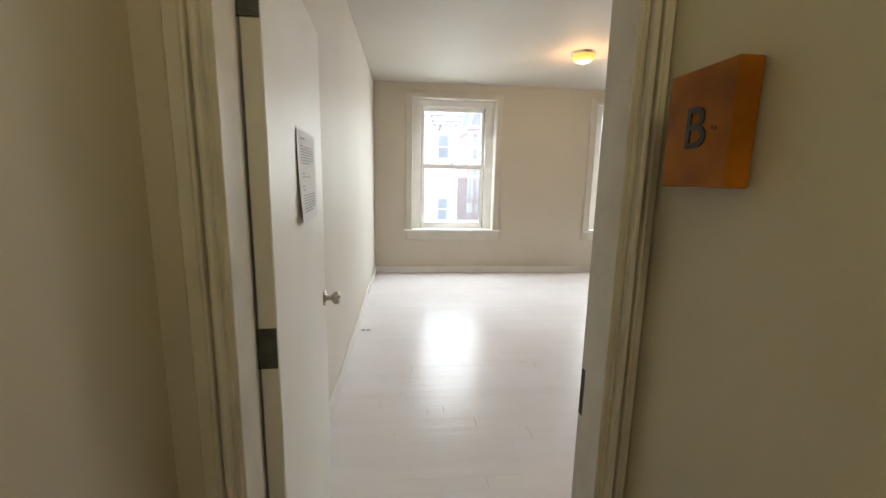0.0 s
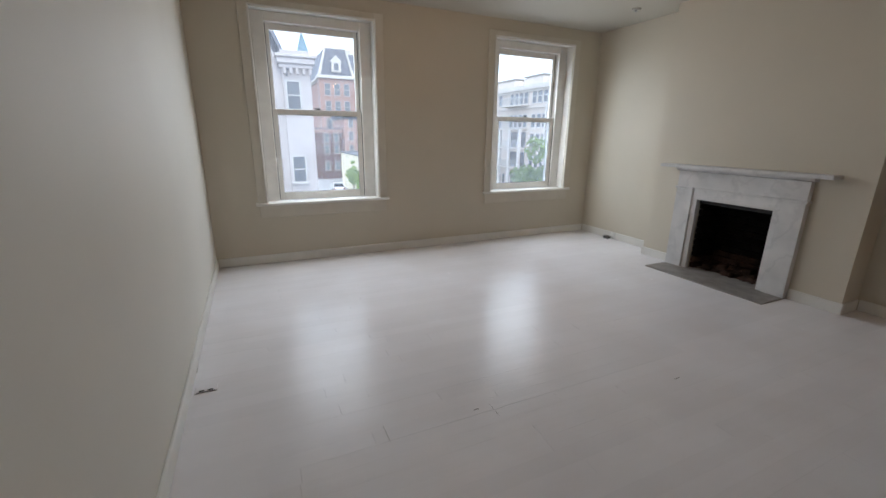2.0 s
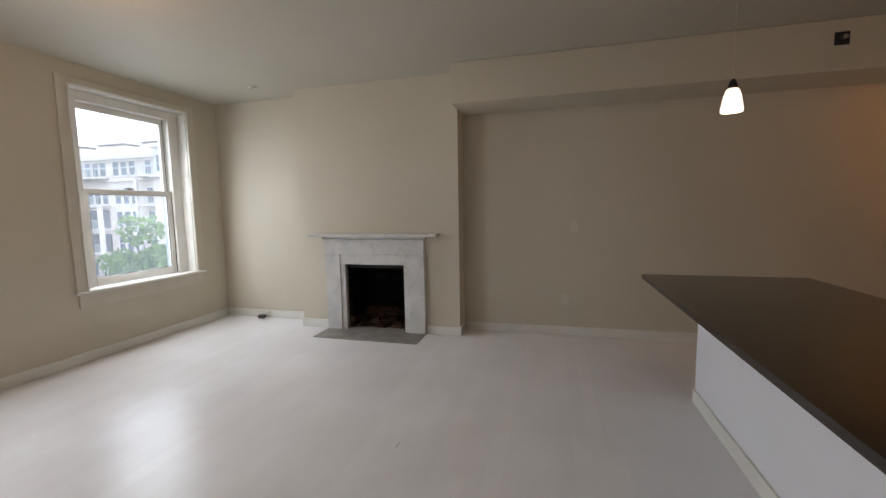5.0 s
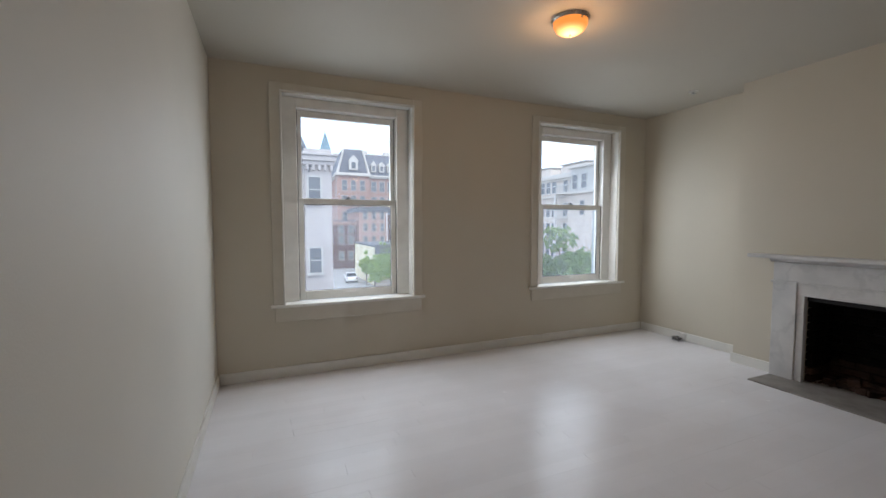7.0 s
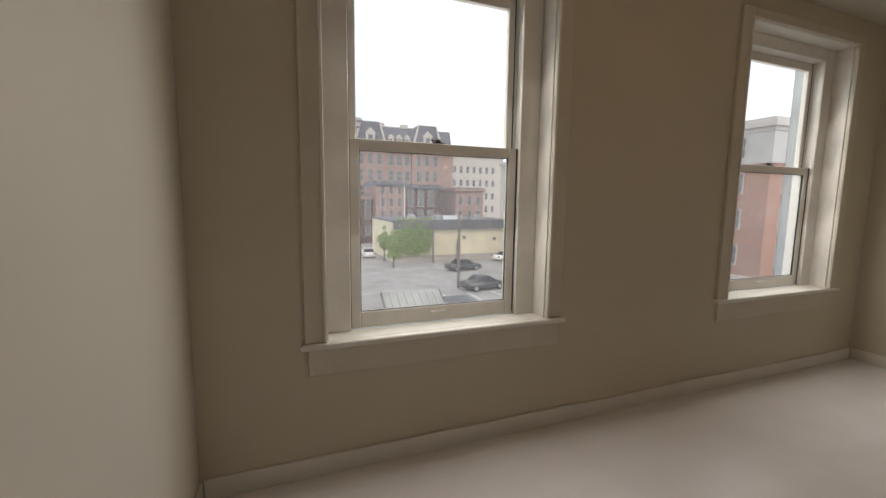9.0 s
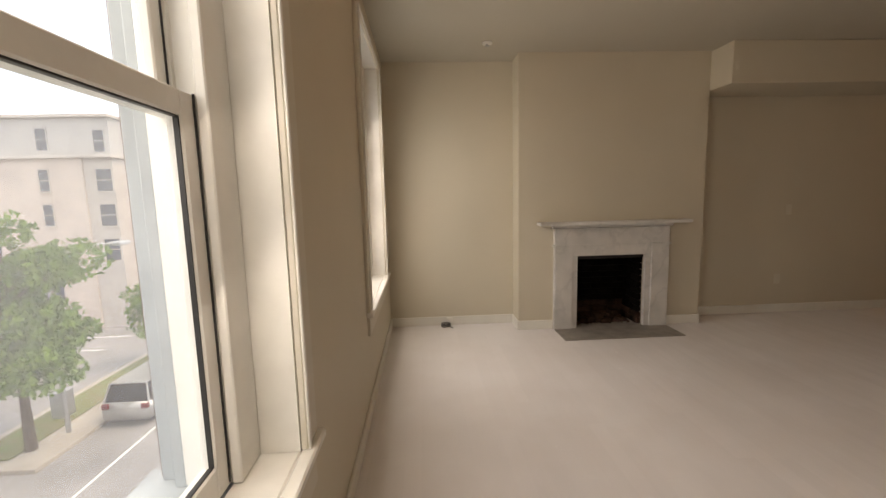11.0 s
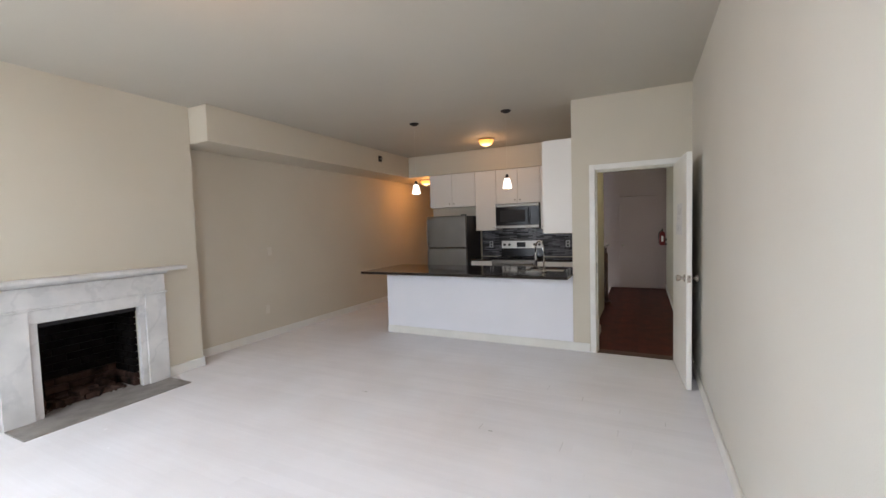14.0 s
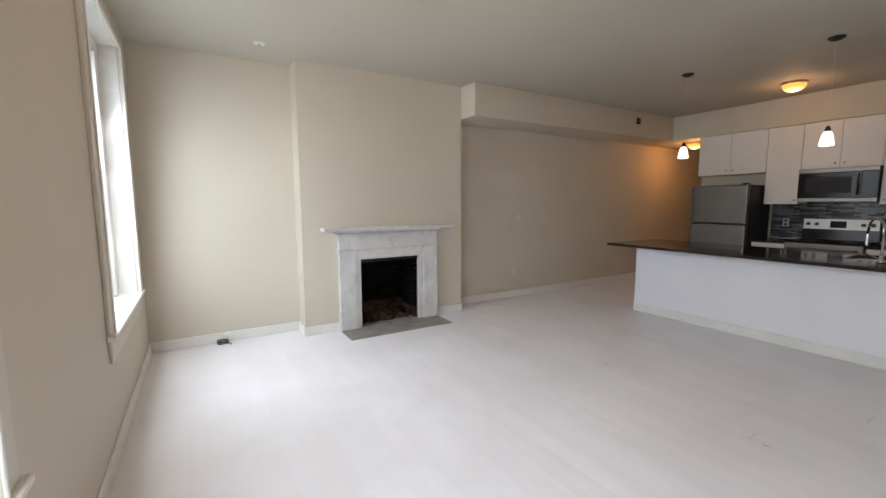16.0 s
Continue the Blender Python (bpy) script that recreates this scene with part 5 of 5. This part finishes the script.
def leaf_mass(bm, centre, radii, count, size, rng):
    """Many small bent leaves scattered through an ellipsoid, denser to its surface."""
    c = Vector(centre)
    for k in range(count):
        d = Vector((rng.gauss(0, 1), rng.gauss(0, 1), rng.gauss(0, 1))).normalized()
        r = rng.uniform(0.35, 1.0) ** 0.6
        p = c + Vector((d.x * radii[0], d.y * radii[1], d.z * radii[2])) * r
        q = Euler((rng.uniform(0, 6.3), rng.uniform(0, 6.3), rng.uniform(0, 6.3))).to_matrix()
        s = size * rng.uniform(0.6, 1.3)
        a, b, e, f = (p + q @ Vector(v) * s for v in ((-0.5, 0, 0), (0, 0.35, 0.08), (0.6, 0, -0.06), (0, -0.35, 0.08)))
        bm.faces.new([bm.verts.new(v) for v in (a, b, e, f)])
    return bm


iv = thing("ivy", (17.6, WY - 0.3, GZ), "bright green ivy covering the yellow building's wall", "ivy", "", "stuff")
bm = bmesh.new()
for k in range(110):
    leaf_mass(bm, (15.0 + rng.random() * 4.6, WY - 0.35, -6.0 + rng.random() * 4.4), (0.8, 0.2, 0.7), 60, 0.34, rng)
part("leaves", bm, IVY, iv)


def tree(x, y, height, spread, leaves, seed, label, bare=0.22, leaf=0.24):
    t = thing("tree", (x, y, GZ), label, "tree", "street trees")
    rng = random.Random(seed)
    bm = rod((x, y, GZ - 0.05), (x + 0.05, y, GZ + height * 0.45), 0.05 + height * 0.016, height * 0.010, 10)
    rod((x + 0.05, y, GZ + height * 0.44), (x, y, GZ + height * 0.85), height * 0.010, 0.02, 8, bm)
    crown = bmesh.new()
    tips = []
    for k in range(22):
        z0 = height * rng.uniform(bare + 0.06, 0.75)
        a = k * 2.4 + rng.uniform(-0.4, 0.4)
        u = (z0 / height - bare) / (1 - bare)
        reach = spread * (0.95 - 0.75 * abs(u - 0.33)) * rng.uniform(0.55, 1.0)
        tip = Vector((x + reach * math.cos(a), y + reach * math.sin(a), GZ + z0 + reach * rng.uniform(0.15, 0.7)))
        rod((x, y, GZ + z0), tip, 0.045, 0.012, 6, bm)
        tips.append(tip)
        tips.append(Vector((x, y, GZ + z0)).lerp(tip, 0.55) + Vector((0, 0, 0.3)))
    tips.append(Vector((x, y, GZ + height * 0.93)))
    for tip in tips:
        s = spread * rng.uniform(0.24, 0.42)
        leaf_mass(crown, tip, (s, s, s * 0.75), leaves // len(tips), leaf, rng)
    part("trunk", bm, BARK, t)
    part("crown", crown, LEAF if leaf < 0.3 else IVY, t)
    return t


tree(15.2, 19.4, 8.7, 2.7, 15000, 21, "leafy green street tree in the grass verge")
tree(23.4, 19.3, 4.9, 1.7, 6000, 22, "small young green street tree on the sidewalk", 0.3, 0.2)
tree(13.5, 55.0, 5.0, 0.95, 2200, 23, "slim light green street tree before a pale wall", 0.15, 0.3)
tree(13.7, 61.0, 5.2, 0.9, 2200, 24, "far light green street tree along the side street", 0.2, 0.32)
tree(39.0, 21.5, 5.5, 1.8, 3000, 25, "green street tree before the brick apartments", 0.25, 0.26)

# apartments: brick part and pale part, facing the parking lot
a = block("apartment_building", 33.0, 60.0, 22.6, 28.35, 7.4, "orange-red brick apartment block over a white colonnade", REDBRICKY, "building", GREYCLAD, 0.35, BEIGELIGHT)
part("upper_storey", boxes((32.92, 60, 22.5, 28.36, 4.4, 7.38)), GREYCLAD, a, "grey clad top storey")
facade_windows(a, [(32.98, yy, z) for yy in (24.8,) for z in (-3.2, -0.4, 2.3)] + [(32.9, yy, 4.9) for yy in (24.8,)], "-X", (0.8, 1.4), BEIGELIGHT, DARKPANE)
facade_windows(a, [(x, 22.56, z) for x in (35, 38, 41, 44, 47) for z in (-3.2, -0.4, 2.3)], "-Y", (0.95, 1.65), BEIGELIGHT, DARKPANE)
# Flat dark panel on the wall stands for shade inside the arcade.
part("arcade_recess", boxes((32.96, 33.0, 22.65, 26.9, GZ + 0.3, GZ + 2.9)), DARKPANE, a, "dark panel painting the shade in the arcade openings")
for k in range(3):
    part("column", box(32.6, 32.97, 22.6 + k * 2.05, 23.15 + k * 2.05, GZ, GZ + 3.0, 0.02), WHITEBRICK, a)
part("string_course", box(32.6, 33.0, 22.5, 27.0, GZ + 3.0, GZ + 3.35, 0.02), BEIGELIGHT, a)
FX = 37.5
b = block("apartment_building", FX, 60.0, 36.0, 70.0, 8.2, "pale beige brick apartment block with stacked balconies and a forward wing", BEIGE, "building", GREYCLAD, 0.4, BEIGELIGHT)
LEVELS = (-2.95, -0.05, 2.65, 5.95)
facade_windows(b, [(FX, yy, z) for yy in (68.2, 65.1, 61.7, 59.4) for z in LEVELS], "-X", (0.85, 1.6), BEIGELIGHT, DARKPANE)
facade_windows(b, [(FX, yy, z) for yy in (48.1, 49.35, 50.6) for z in LEVELS] + [(FX, yy, z) for yy in (44.4, 45.7) for z in LEVELS] + [(FX, yy, z) for yy in (52.6, 53.8, 55.0, 56.2) for z in LEVELS[2:]], "-X", (0.85, 1.75), WHITEBRICK, DARKPANE)
facade_windows(b, [(FX, 48.0 + k * 1.2, GZ + 1.35) for k in range(14)], "-X", (0.62, 1.5), BEIGELIGHT, DARKPANE, False)
part("string_course", boxes((FX - 0.25, FX, 37.0, 70.0, -3.55, -3.2), (FX - 0.2, FX, 37.0, 70.0, 5.2, 5.45), bevel=0.02), BEIGELIGHT, b)
part("base_course", box(FX - 0.1, FX, 37.0, 70.0, GZ - 0.02, GZ + 0.8), BEIGELIGHT, b)
for z in LEVELS:
    bal = part("balcony", boxes((FX - 1.5, FX, 51.8, 57.2, z - 0.4, z - 0.2), bevel=0.02), BEIGELIGHT, b)
    part("railing", boxes(*[(FX - 1.47, FX - 1.43, 51.9 + k * 0.26, 51.94 + k * 0.26, z - 0.2, z + 0.75) for k in range(21)], (FX - 1.5, FX - 1.4, 51.8, 57.2, z + 0.75, z + 0.82)), GALV, bal)
    if z < 1:
        # Dark slab paints in the shade of the open loggia recess.
        part("glazed_door", box(FX - 0.08, FX + 0.01, 52.2, 56.8, z - 0.2, z + 2.0), DARKPANE, bal)
    end = part("balcony", boxes((FX - 1.2, FX, 43.6, 46.6, z - 0.4, z - 0.2), bevel=0.02), BEIGELIGHT, b)
    part("railing", boxes(*[(FX - 1.17, FX - 1.13, 43.7 + k * 0.26, 43.74 + k * 0.26, z - 0.2, z + 0.75) for k in range(11)], (FX - 1.2, FX - 1.1, 43.6, 46.6, z + 0.75, z + 0.82)), GALV, end)
for yy in (51.9, 54.5, 57.1):
    part("balcony_post", box(FX - 1.5, FX - 1.1, yy - 0.2, yy + 0.2, GZ, 2.4, 0.03), WHITEBRICK, b)
part("balcony_post", box(FX - 1.2, FX - 0.9, 46.3, 46.6, GZ, 5.5, 0.03), WHITEBRICK, b)
part("wing", box(30.6, 38.5, 28.4, 36.95, GZ, 4.75), BEIGE, b, "projecting beige brick wing")
part("wing_bay", box(30.75, 38.5, 26.45, 28.398, GZ, 4.75), BEIGELIGHT, b, "pale window bay at the wing's end")
part("wing_top_storey", box(30.8, 38.5, 26.5, 36.9, 4.95, 7.5), GREYCLAD, b, "grey clad top storey")
part("wing_cornice", boxes((30.3, 38.6, 26.2, 37.2, 4.75, 4.95), (30.5, 38.6, 26.3, 37.1, 7.5, 7.72), bevel=0.03), BEIGELIGHT, b)
facade_windows(b, [(30.6, 31.0, z) for z in (-5.6, -2.6, 0.15, 2.55)] + [(30.6, 34.8, 2.55), (30.6, 34.8, -2.6)], "-X", (0.62, 1.45), BEIGELIGHT, DARKPANE)
facade_windows(b, [(30.75, 27.1, z) for z in (-2.4, 0.05, 2.5)], "-X", (1.05, 1.5), BEIGELIGHT, DARKPANE)
facade_windows(b, [(30.8, yy, 5.35) for yy in (31.0, 34.8, 36.2)] + [(30.8, 27.2, 5.2)], "-X", (0.7, 1.45), GREYCLAD, DARKPANE, False)
for yy, w in ((43.5, 5.5), (51.0, 5.0), (58.0, 8.0)):
    pent = part("penthouse", box(FX + 1.6, FX + 9, yy, yy + w, 8.2, 9.9, 0.5, segments=3), BEIGE, b)
    part("roof_rim", box(FX + 1.5, FX + 9.1, yy - 0.1, yy + w + 0.1, 9.9, 10.05, 0.04), GREYCLAD, pent)

# old brick block with a mansard roof, far up the side street
m = block("mansard_building", 16.6, 42.0, 104.0, 125.0, 14.0, "old red brick block with a dark slate mansard roof and dormers", REDBRICK, "building", SLATEROOF, 0.7, BEIGELIGHT)
facade_windows(m, [(25.4 + k * 2.1, 104.0, z) for k in range(3) for z in (-5.5, -1.6, 2.3, 6.2, 10.0)], "-Y", (1.3, 2.4), BEIGELIGHT, DARKPANE)
part("mansard", prism([(104.4, 14.2), (125, 14.2), (123.5, 19.4), (106.0, 19.4)], "X", 17.2, 41.8), SLATEROOF, m)
part("roof_crest", box(24.0, 32.0, 105.9, 106.2, 19.4, 19.7), BEIGELIGHT, m)
for cx in (20.1, 34.6):
    part("pavilion", box(cx - 4.0, cx + 4.0, 103.2, 106.0, GZ, 14.2, 0.05), REDBRICK, m, "projecting brick pavilion")
    part("pavilion_cornice", box(cx - 4.4, cx + 4.4, 102.7, 106.0, 13.6, 14.3, 0.08), BEIGELIGHT, m)
    part("tower_roof", prism([(cx - 3.9, 14.3), (cx + 3.9, 14.3), (cx + 2.3, 19.9), (cx - 2.3, 19.9)], "Y", 103.3, 109.0), SLATEROOF, m)
    part("tower_crest", box(cx - 2.4, cx + 2.4, 103.2, 109.0, 19.9, 20.15, 0.04), BEIGELIGHT, m)
    for s in (-1, 1):
        part("hip_ridge", rod((cx + s * 3.85, 103.2, 14.3), (cx + s * 2.3, 103.2, 20.0), 0.34, 0.24, 6), BEIGELIGHT, m)
    d = part("tower_dormer", boxes((cx - 1.1, cx + 1.1, 102.8, 105.0, 15.0, 17.2), bevel=0.08), BEIGELIGHT, m)
    part("pediment", prism([(cx - 1.4, 17.2), (cx + 1.4, 17.2), (cx + 0.5, 18.1), (cx, 18.7), (cx - 0.5, 18.1)], "Y", 102.7, 105.0), BEIGELIGHT, d)
    part("pane", box(cx - 0.5, cx + 0.5, 102.77, 102.8, 15.4, 16.9), DARKPANE, d)
    facade_windows(m, [(cx + k * 2.2, 103.2, z) for k in (-1, 0, 1) for z in (-1.6, 2.3, 6.2, 10.0)], "-Y", (1.2, 2.5), BEIGELIGHT, DARKPANE)
for k in range(3):
    x = 25.4 + k * 2.1
    d = part("dormer", boxes((x - 0.65, x + 0.65, 104.0, 106.0, 14.9, 16.6), bevel=0.05), BEIGELIGHT, m)
    part("pediment", prism([(x - 0.85, 16.6), (x + 0.85, 16.6), (x, 17.6)], "Y", 103.9, 106.0), BEIGELIGHT, d)
    part("pane", box(x - 0.35, x + 0.35, 103.97, 104.0, 15.2, 16.4), DARKPANE, d)
for x in (23.6, 29.8):
    part("chimney", box(x, x + 1.6, 110, 112, 19.4, 21.2, 0.05), BEIGELIGHT, m)
r = block("row_house", 17.4, 23.4, 84.0, 96.0, 4.9, "pinkish brick row house with a dark flat cornice", REDBRICK, "house", TARROOF, 0.4, SLATEROOF)
facade_windows(r, [(18.7 + k * 1.75, 84.0, z) for k in range(3) for z in (-5.6, -2.4, 0.2, 2.6)], "-Y", (0.8, 1.6), BEIGELIGHT, DARKPANE)
part("downpipe", rod((23.2, 83.9, GZ), (23.2, 83.9, 4.4), 0.09), WHITEPLASTIC, r)
r1 = block("row_house", 23.6, 31.5, 85.0, 96.0, 4.4, "dark brick row house with pale window surrounds", BRICKEDGE, "house", TARROOF, 0.4, SLATEROOF)
facade_windows(r1, [(24.8 + k * 2.2, 85.0, z) for k in range(3) for z in (-5.6, -2.4, 0.2, 2.4)], "-Y", (1.0, 1.7), WHITEBRICK, DARKPANE)
r3 = block("row_house", 10.8, 17.2, 86.0, 98.0, 2.2, "dusky brick row house on the side street", BRICKEDGE, "house", SLATEROOF, 0.4, REDBRICK)
facade_windows(r3, [(14.2 + k * 1.9, 86.0, z) for k in range(2) for z in (-5.6, -2.4, -0.2)], "-Y", (0.9, 1.6), BEIGELIGHT, DARKPANE)
r2 = block("row_house", 34.5, 41.0, 84.0, 96.0, 4.0, "red brick row house beside a pale block", REDBRICK, "house", TARROOF, 0.4, REDBRICK)
facade_windows(r2, [(35.6 + k * 2.1, 84.0, z) for k in range(3) for z in (-5.6, -2.4, 0.6)], "-Y", (0.9, 1.7), BEIGELIGHT, DARKPANE)
o = block("office_building", 34.0, 66.0, 120.0, 140.0, 15.5, "far pale office block with rows of small windows", BEIGELIGHT, "building", BEIGE, 0.3, BEIGE)
facade_windows(o, [(36 + k * 2.2, 120.0, z) for k in range(13) for z in (-2, 2.0, 6.0, 10.0)], "-Y", (1.0, 1.9), BEIGE, DARKPANE, False)
o2 = block("office_tower", 22.0, 44.0, 150.0, 170.0, 26.0, "far pale high office tower", BEIGELIGHT, "building", BEIGE, 0.3, BEIGE)
facade_windows(o2, [(24 + k * 2.8, 150.0, z) for k in range(7) for z in (8.0, 12.0, 16.0, 20.0)], "-Y", (1.3, 2.0), BEIGE, DARKPANE, False)


# ------------------------------------------------------------ cars
def car(x, y, turn, paint, label, suv=False):
    """A parked car, its length along x before the turn."""
    c = thing("car", (0, 0, 0), label, "car", "parked cars")
    hood, roof, L, W = (0.98, 1.72, 2.3, 0.93) if suv else (0.88, 1.42, 2.3, 0.88)
    low = 0.28
    side = [(-L, low), (-L - 0.02, hood - 0.25), (-L + 0.12, hood + (0.1 if suv else 0.04)), (-L + 0.35, hood + 0.06), (0.95, hood + 0.02), (L - 0.25, hood - 0.14), (L, hood - 0.32), (L - 0.02, low)]
    bm = prism(side, "Y", -W, W)
    bmesh.ops.bevel(bm, geom=[e for e in bm.edges], offset=0.06, segments=2, affect="EDGES")
    body = part("body", bm, paint, c, "", True)
    back = -L + 0.1 if suv else -L + 0.75
    bm = bmesh.new()
    lo = [(back, hood), (1.05, hood)]
    hi = [(back + (0.25 if suv else 0.75), roof), (0.25, roof)]
    v = [bm.verts.new((px, s * W * k, pz)) for s in (-1, 1) for (px, pz), k in ((lo[0], 0.95), (lo[1], 0.95), (hi[1], 0.76), (hi[0], 0.76))]
    for f in ((0, 1, 2, 3), (7, 6, 5, 4), (0, 4, 5, 1), (1, 5, 6, 2), (3, 2, 6, 7), (0, 3, 7, 4)):
        bm.faces.new([v[i] for i in f])
    bmesh.ops.recalc_face_normals(bm, faces=bm.faces)
    part("windows", bm, BLACKGLASS, c, "dark tinted car windows")
    part("roof", box(hi[0][0] - 0.05, hi[1][0] + 0.05, -W * 0.77, W * 0.77, roof - 0.03, roof + 0.03, 0.025, segments=2), paint, c)
    bm = bmesh.new()
    for s in (-1, 1):
        for px, qx in ((lo[1][0], hi[1][0]), (lo[0][0], hi[0][0]), (-0.35, -0.3)):
            rod((px, s * W * 0.955, hood), (qx, s * W * 0.77, roof), 0.04, 0.035, 6, bm)
    part("pillars", bm, paint, c)
    for wx in (-L * 0.62, L * 0.62):
        for s in (-1, 1):
            ty = part("wheel", turned([(0.2, -0.1), (0.32, -0.1), (0.345, -0.06), (0.345, 0.06), (0.32, 0.1), (0.2, 0.1)], (wx, s * (W - 0.09), 0.345), "Y", 20), RUBBER, c)
            part("rim", turned([(0.05, s * 0.115), (0.2, s * 0.10), (0.215, s * 0.085), (0.2, s * 0.06)], (wx, s * (W - 0.09), 0.345), "Y", 20), GALV, ty)
    for s in (-1, 1):
        part("headlight", box(L - 0.14, L + 0.012, s * W * 0.6, s * W * 0.93, hood - 0.36, hood - 0.22, 0.02), WHITEPLASTIC, c)
        part("tail_light", box(-L - 0.03, -L + 0.12, s * W * 0.68, s * W * 0.96, hood - 0.2, hood + 0.0, 0.02), REDPAINT, c)
        part("mirror", box(0.85, 1.0, s * (W + 0.02), s * (W + 0.18), hood + 0.05, hood + 0.17, 0.03), paint, c)
    c.matrix_basis = pose(x, y, GZ - 0.02, 0, 0, turn)
    return c


car(5.2, 17.2, 0, SILVERPAINT, "silver grey sedan parked at the far kerb")
car(19.0, 17.1, 0, SILVERPAINT, "silver SUV parked at the far kerb", True)
car(25.2, 17.2, 0, DARKPAINT, "black hatchback parked behind the silver SUV", True)
car(31.4, 56.6, 14, WHITECAR, "white sedan parked by the yellow building")
car(12.3, 66.0, 84, WHITECAR, "white sedan parked along the side street")
car(21.6, 50.6, 8, DARKPAINT, "dark sedan parked in the lot")
car(18.9, 39.6, 10, DARKPAINT, "dark blue sedan parked near the garage")

for x, y, top, label in ((16.7, 40.8, 0.1, "weathered wooden utility pole in the parking lot"), (20.0, 57.6, -2.3, "short wooden pole by the yellow building"), (24.1, 58.4, -4.2, "low wooden post by the yellow wall")):
    pl = thing("utility_pole", (x, y, GZ), label, "utility pole", "poles")
    part("pole", rod((x, y, GZ - 0.02), (x - 0.05, y, top), 0.17, 0.12), POLE, pl)
    if top > 0:
        part("crossarm", box(x - 0.9, x + 0.8, y - 0.05, y + 0.05, top - 0.7, top - 0.55), POLE, pl)
sl = thing("street_lamp", (16.3, 19.0, GZ), "grey steel street lamp with a curved arm", "street lamp")
part("pole", rod((16.3, 19.0, GZ), (16.3, 19.0, GZ + 6.6), 0.09, 0.06), GALV, sl)
part("arm", tube([(16.3, 19.0, GZ + 6.5), (16.5, 18.8, GZ + 7.0), (17.0, 18.2, GZ + 7.3), (17.7, 17.5, GZ + 7.35)], 0.04), GALV, sl)
part("head", box(17.5, 18.2, 17.1, 17.5, GZ + 7.25, GZ + 7.42, 0.06, segments=2), GALV, sl)
ps = thing("parking_sign", (6.0, 18.6, GZ + 0.13), "plain white parking sign on a thin steel post", "sign")
part("post", rod((6.0, 18.6, GZ + 0.13), (6.0, 18.6, GZ + 2.6), 0.03), GALV, ps)
part("plate", box(5.82, 6.18, 18.55, 18.575, GZ + 2.0, GZ + 2.6, 0.004), WHITEPLASTIC, ps)
bx = thing("utility_box", (17.6, 20.2, GZ + 0.15), "grey street utility box on the verge", "utility box")
part("cabinet", box(17.3, 17.9, 20.0, 20.5, GZ + 0.13, GZ + 1.2, 0.02), GALV, bx)
part("lid", box(17.27, 17.93, 19.97, 20.53, GZ + 1.2, GZ + 1.26, 0.01), GALV, bx)


# ------------------------------------------------------------ floor boards
def board_mesh(name, length, width, material, thick=0.016):
    bm = bmesh.new()
    box(0, length, -width / 2, width / 2, -thick, 0, bm=bm)
    me = bpy.data.meshes.new(name)
    bm.to_mesh(me)
    bm.free()
    me.materials.append(material)
    return me


def lay_boards(floor, x0, x1, y0, y1, width, lengths, material, single, seed, along="X"):
    """Rows of boards along x; those inside the stretch single(y) are objects of their own, the rest one mesh."""
    rng = random.Random(seed)
    meshes = {}
    rest = bmesh.new()
    y = y0 + width / 2
    while y < y1:
        x = x0 - round(rng.uniform(0, lengths[0]), 2)
        while x < x1:
            length = rng.choice(lengths)
            a, b = max(x, x0), min(x + length, x1)
            size = math.floor((b - a) * 100 + 0.001) / 100
            if size > 0.03:
                tilt, lift = rng.gauss(0, 0.0024), rng.uniform(-0.0001, 0.00005)
                if single(y):
                    if size not in meshes:
                        meshes[size] = board_mesh("floorboard", size - 0.0006, width - 0.0001, material)
                    ob = new("floorboard", meshes[size])
                    ob.parent = floor
                    ob.matrix_basis = Matrix.Translation((a, y, lift)) @ Matrix.Rotation(tilt, 4, "X") if along == "X" else Matrix.Translation((y, a, lift)) @ Matrix.Rotation(radians(90), 4, "Z") @ Matrix.Rotation(tilt, 4, "X")
                else:
                    w = width / 2 - 0.00005
                    if along == "X":
                        box(a, a + size - 0.0006, y - w, y + w, -0.016, lift, bm=rest)
                    else:
                        box(y - w, y + w, a, a + size - 0.0006, -0.016, lift, bm=rest)
            x += length
        y += width
    return rest


floor = thing("floor", (0, 0, 0), "white glossy painted wooden plank floor", "floor", "", "structure")
rest = lay_boards(floor, 0.0, RIGHT_X, -0.07, ROOM_Y, 0.0945, (1.1, 1.4, 1.8, 2.2), FLOORPAINT, lambda y: y > 0.55, 4)
more = lay_boards(floor, DOORWALL_X + 0.002, RIGHT_X, BACK_Y, -0.07, 0.0945, (1.4, 1.8, 2.2), FLOORPAINT, lambda y: False, 5)
tagged(part("floorboards", rest, FLOORPAINT, floor), "", "", "", "stuff")
tagged(part("floorboards", more, FLOORPAINT, floor), "", "", "", "stuff")
landing = thing("floor_hall", (0, 0, 0), "dark reddish brown polished wooden hallway floor", "floor", "", "structure")
rest = lay_boards(landing, -5.098, -0.142, 0.0, HALL_X + 0.12, 0.084, (1.2, 1.8, 2.4), REDWOOD, lambda y: True, 6, "Y")
rest.free()
for a, b, c, d in ((0.905, 1.30, 0.0, 0.09), (1.213, 1.16, 0.0, 0.12), (1.524, 2.05, 0.0, 0.10), (0.612, 1.43, 0.0, 0.08), (0.306, 1.53, 0.0, 0.07), (0.935, 2.10, 0.0, 0.12), (0.608, 1.79, 0.0, 0.08),
                   (1.42, 2.14, 0.03, 0.006), (2.7, 1.9, 0.05, 0.004)):
    part("open_joint", box(a, a + 0.0014 + c, b, b + d, -0.002, 0.0008), SLATE, floor, "dark gap between painted boards")
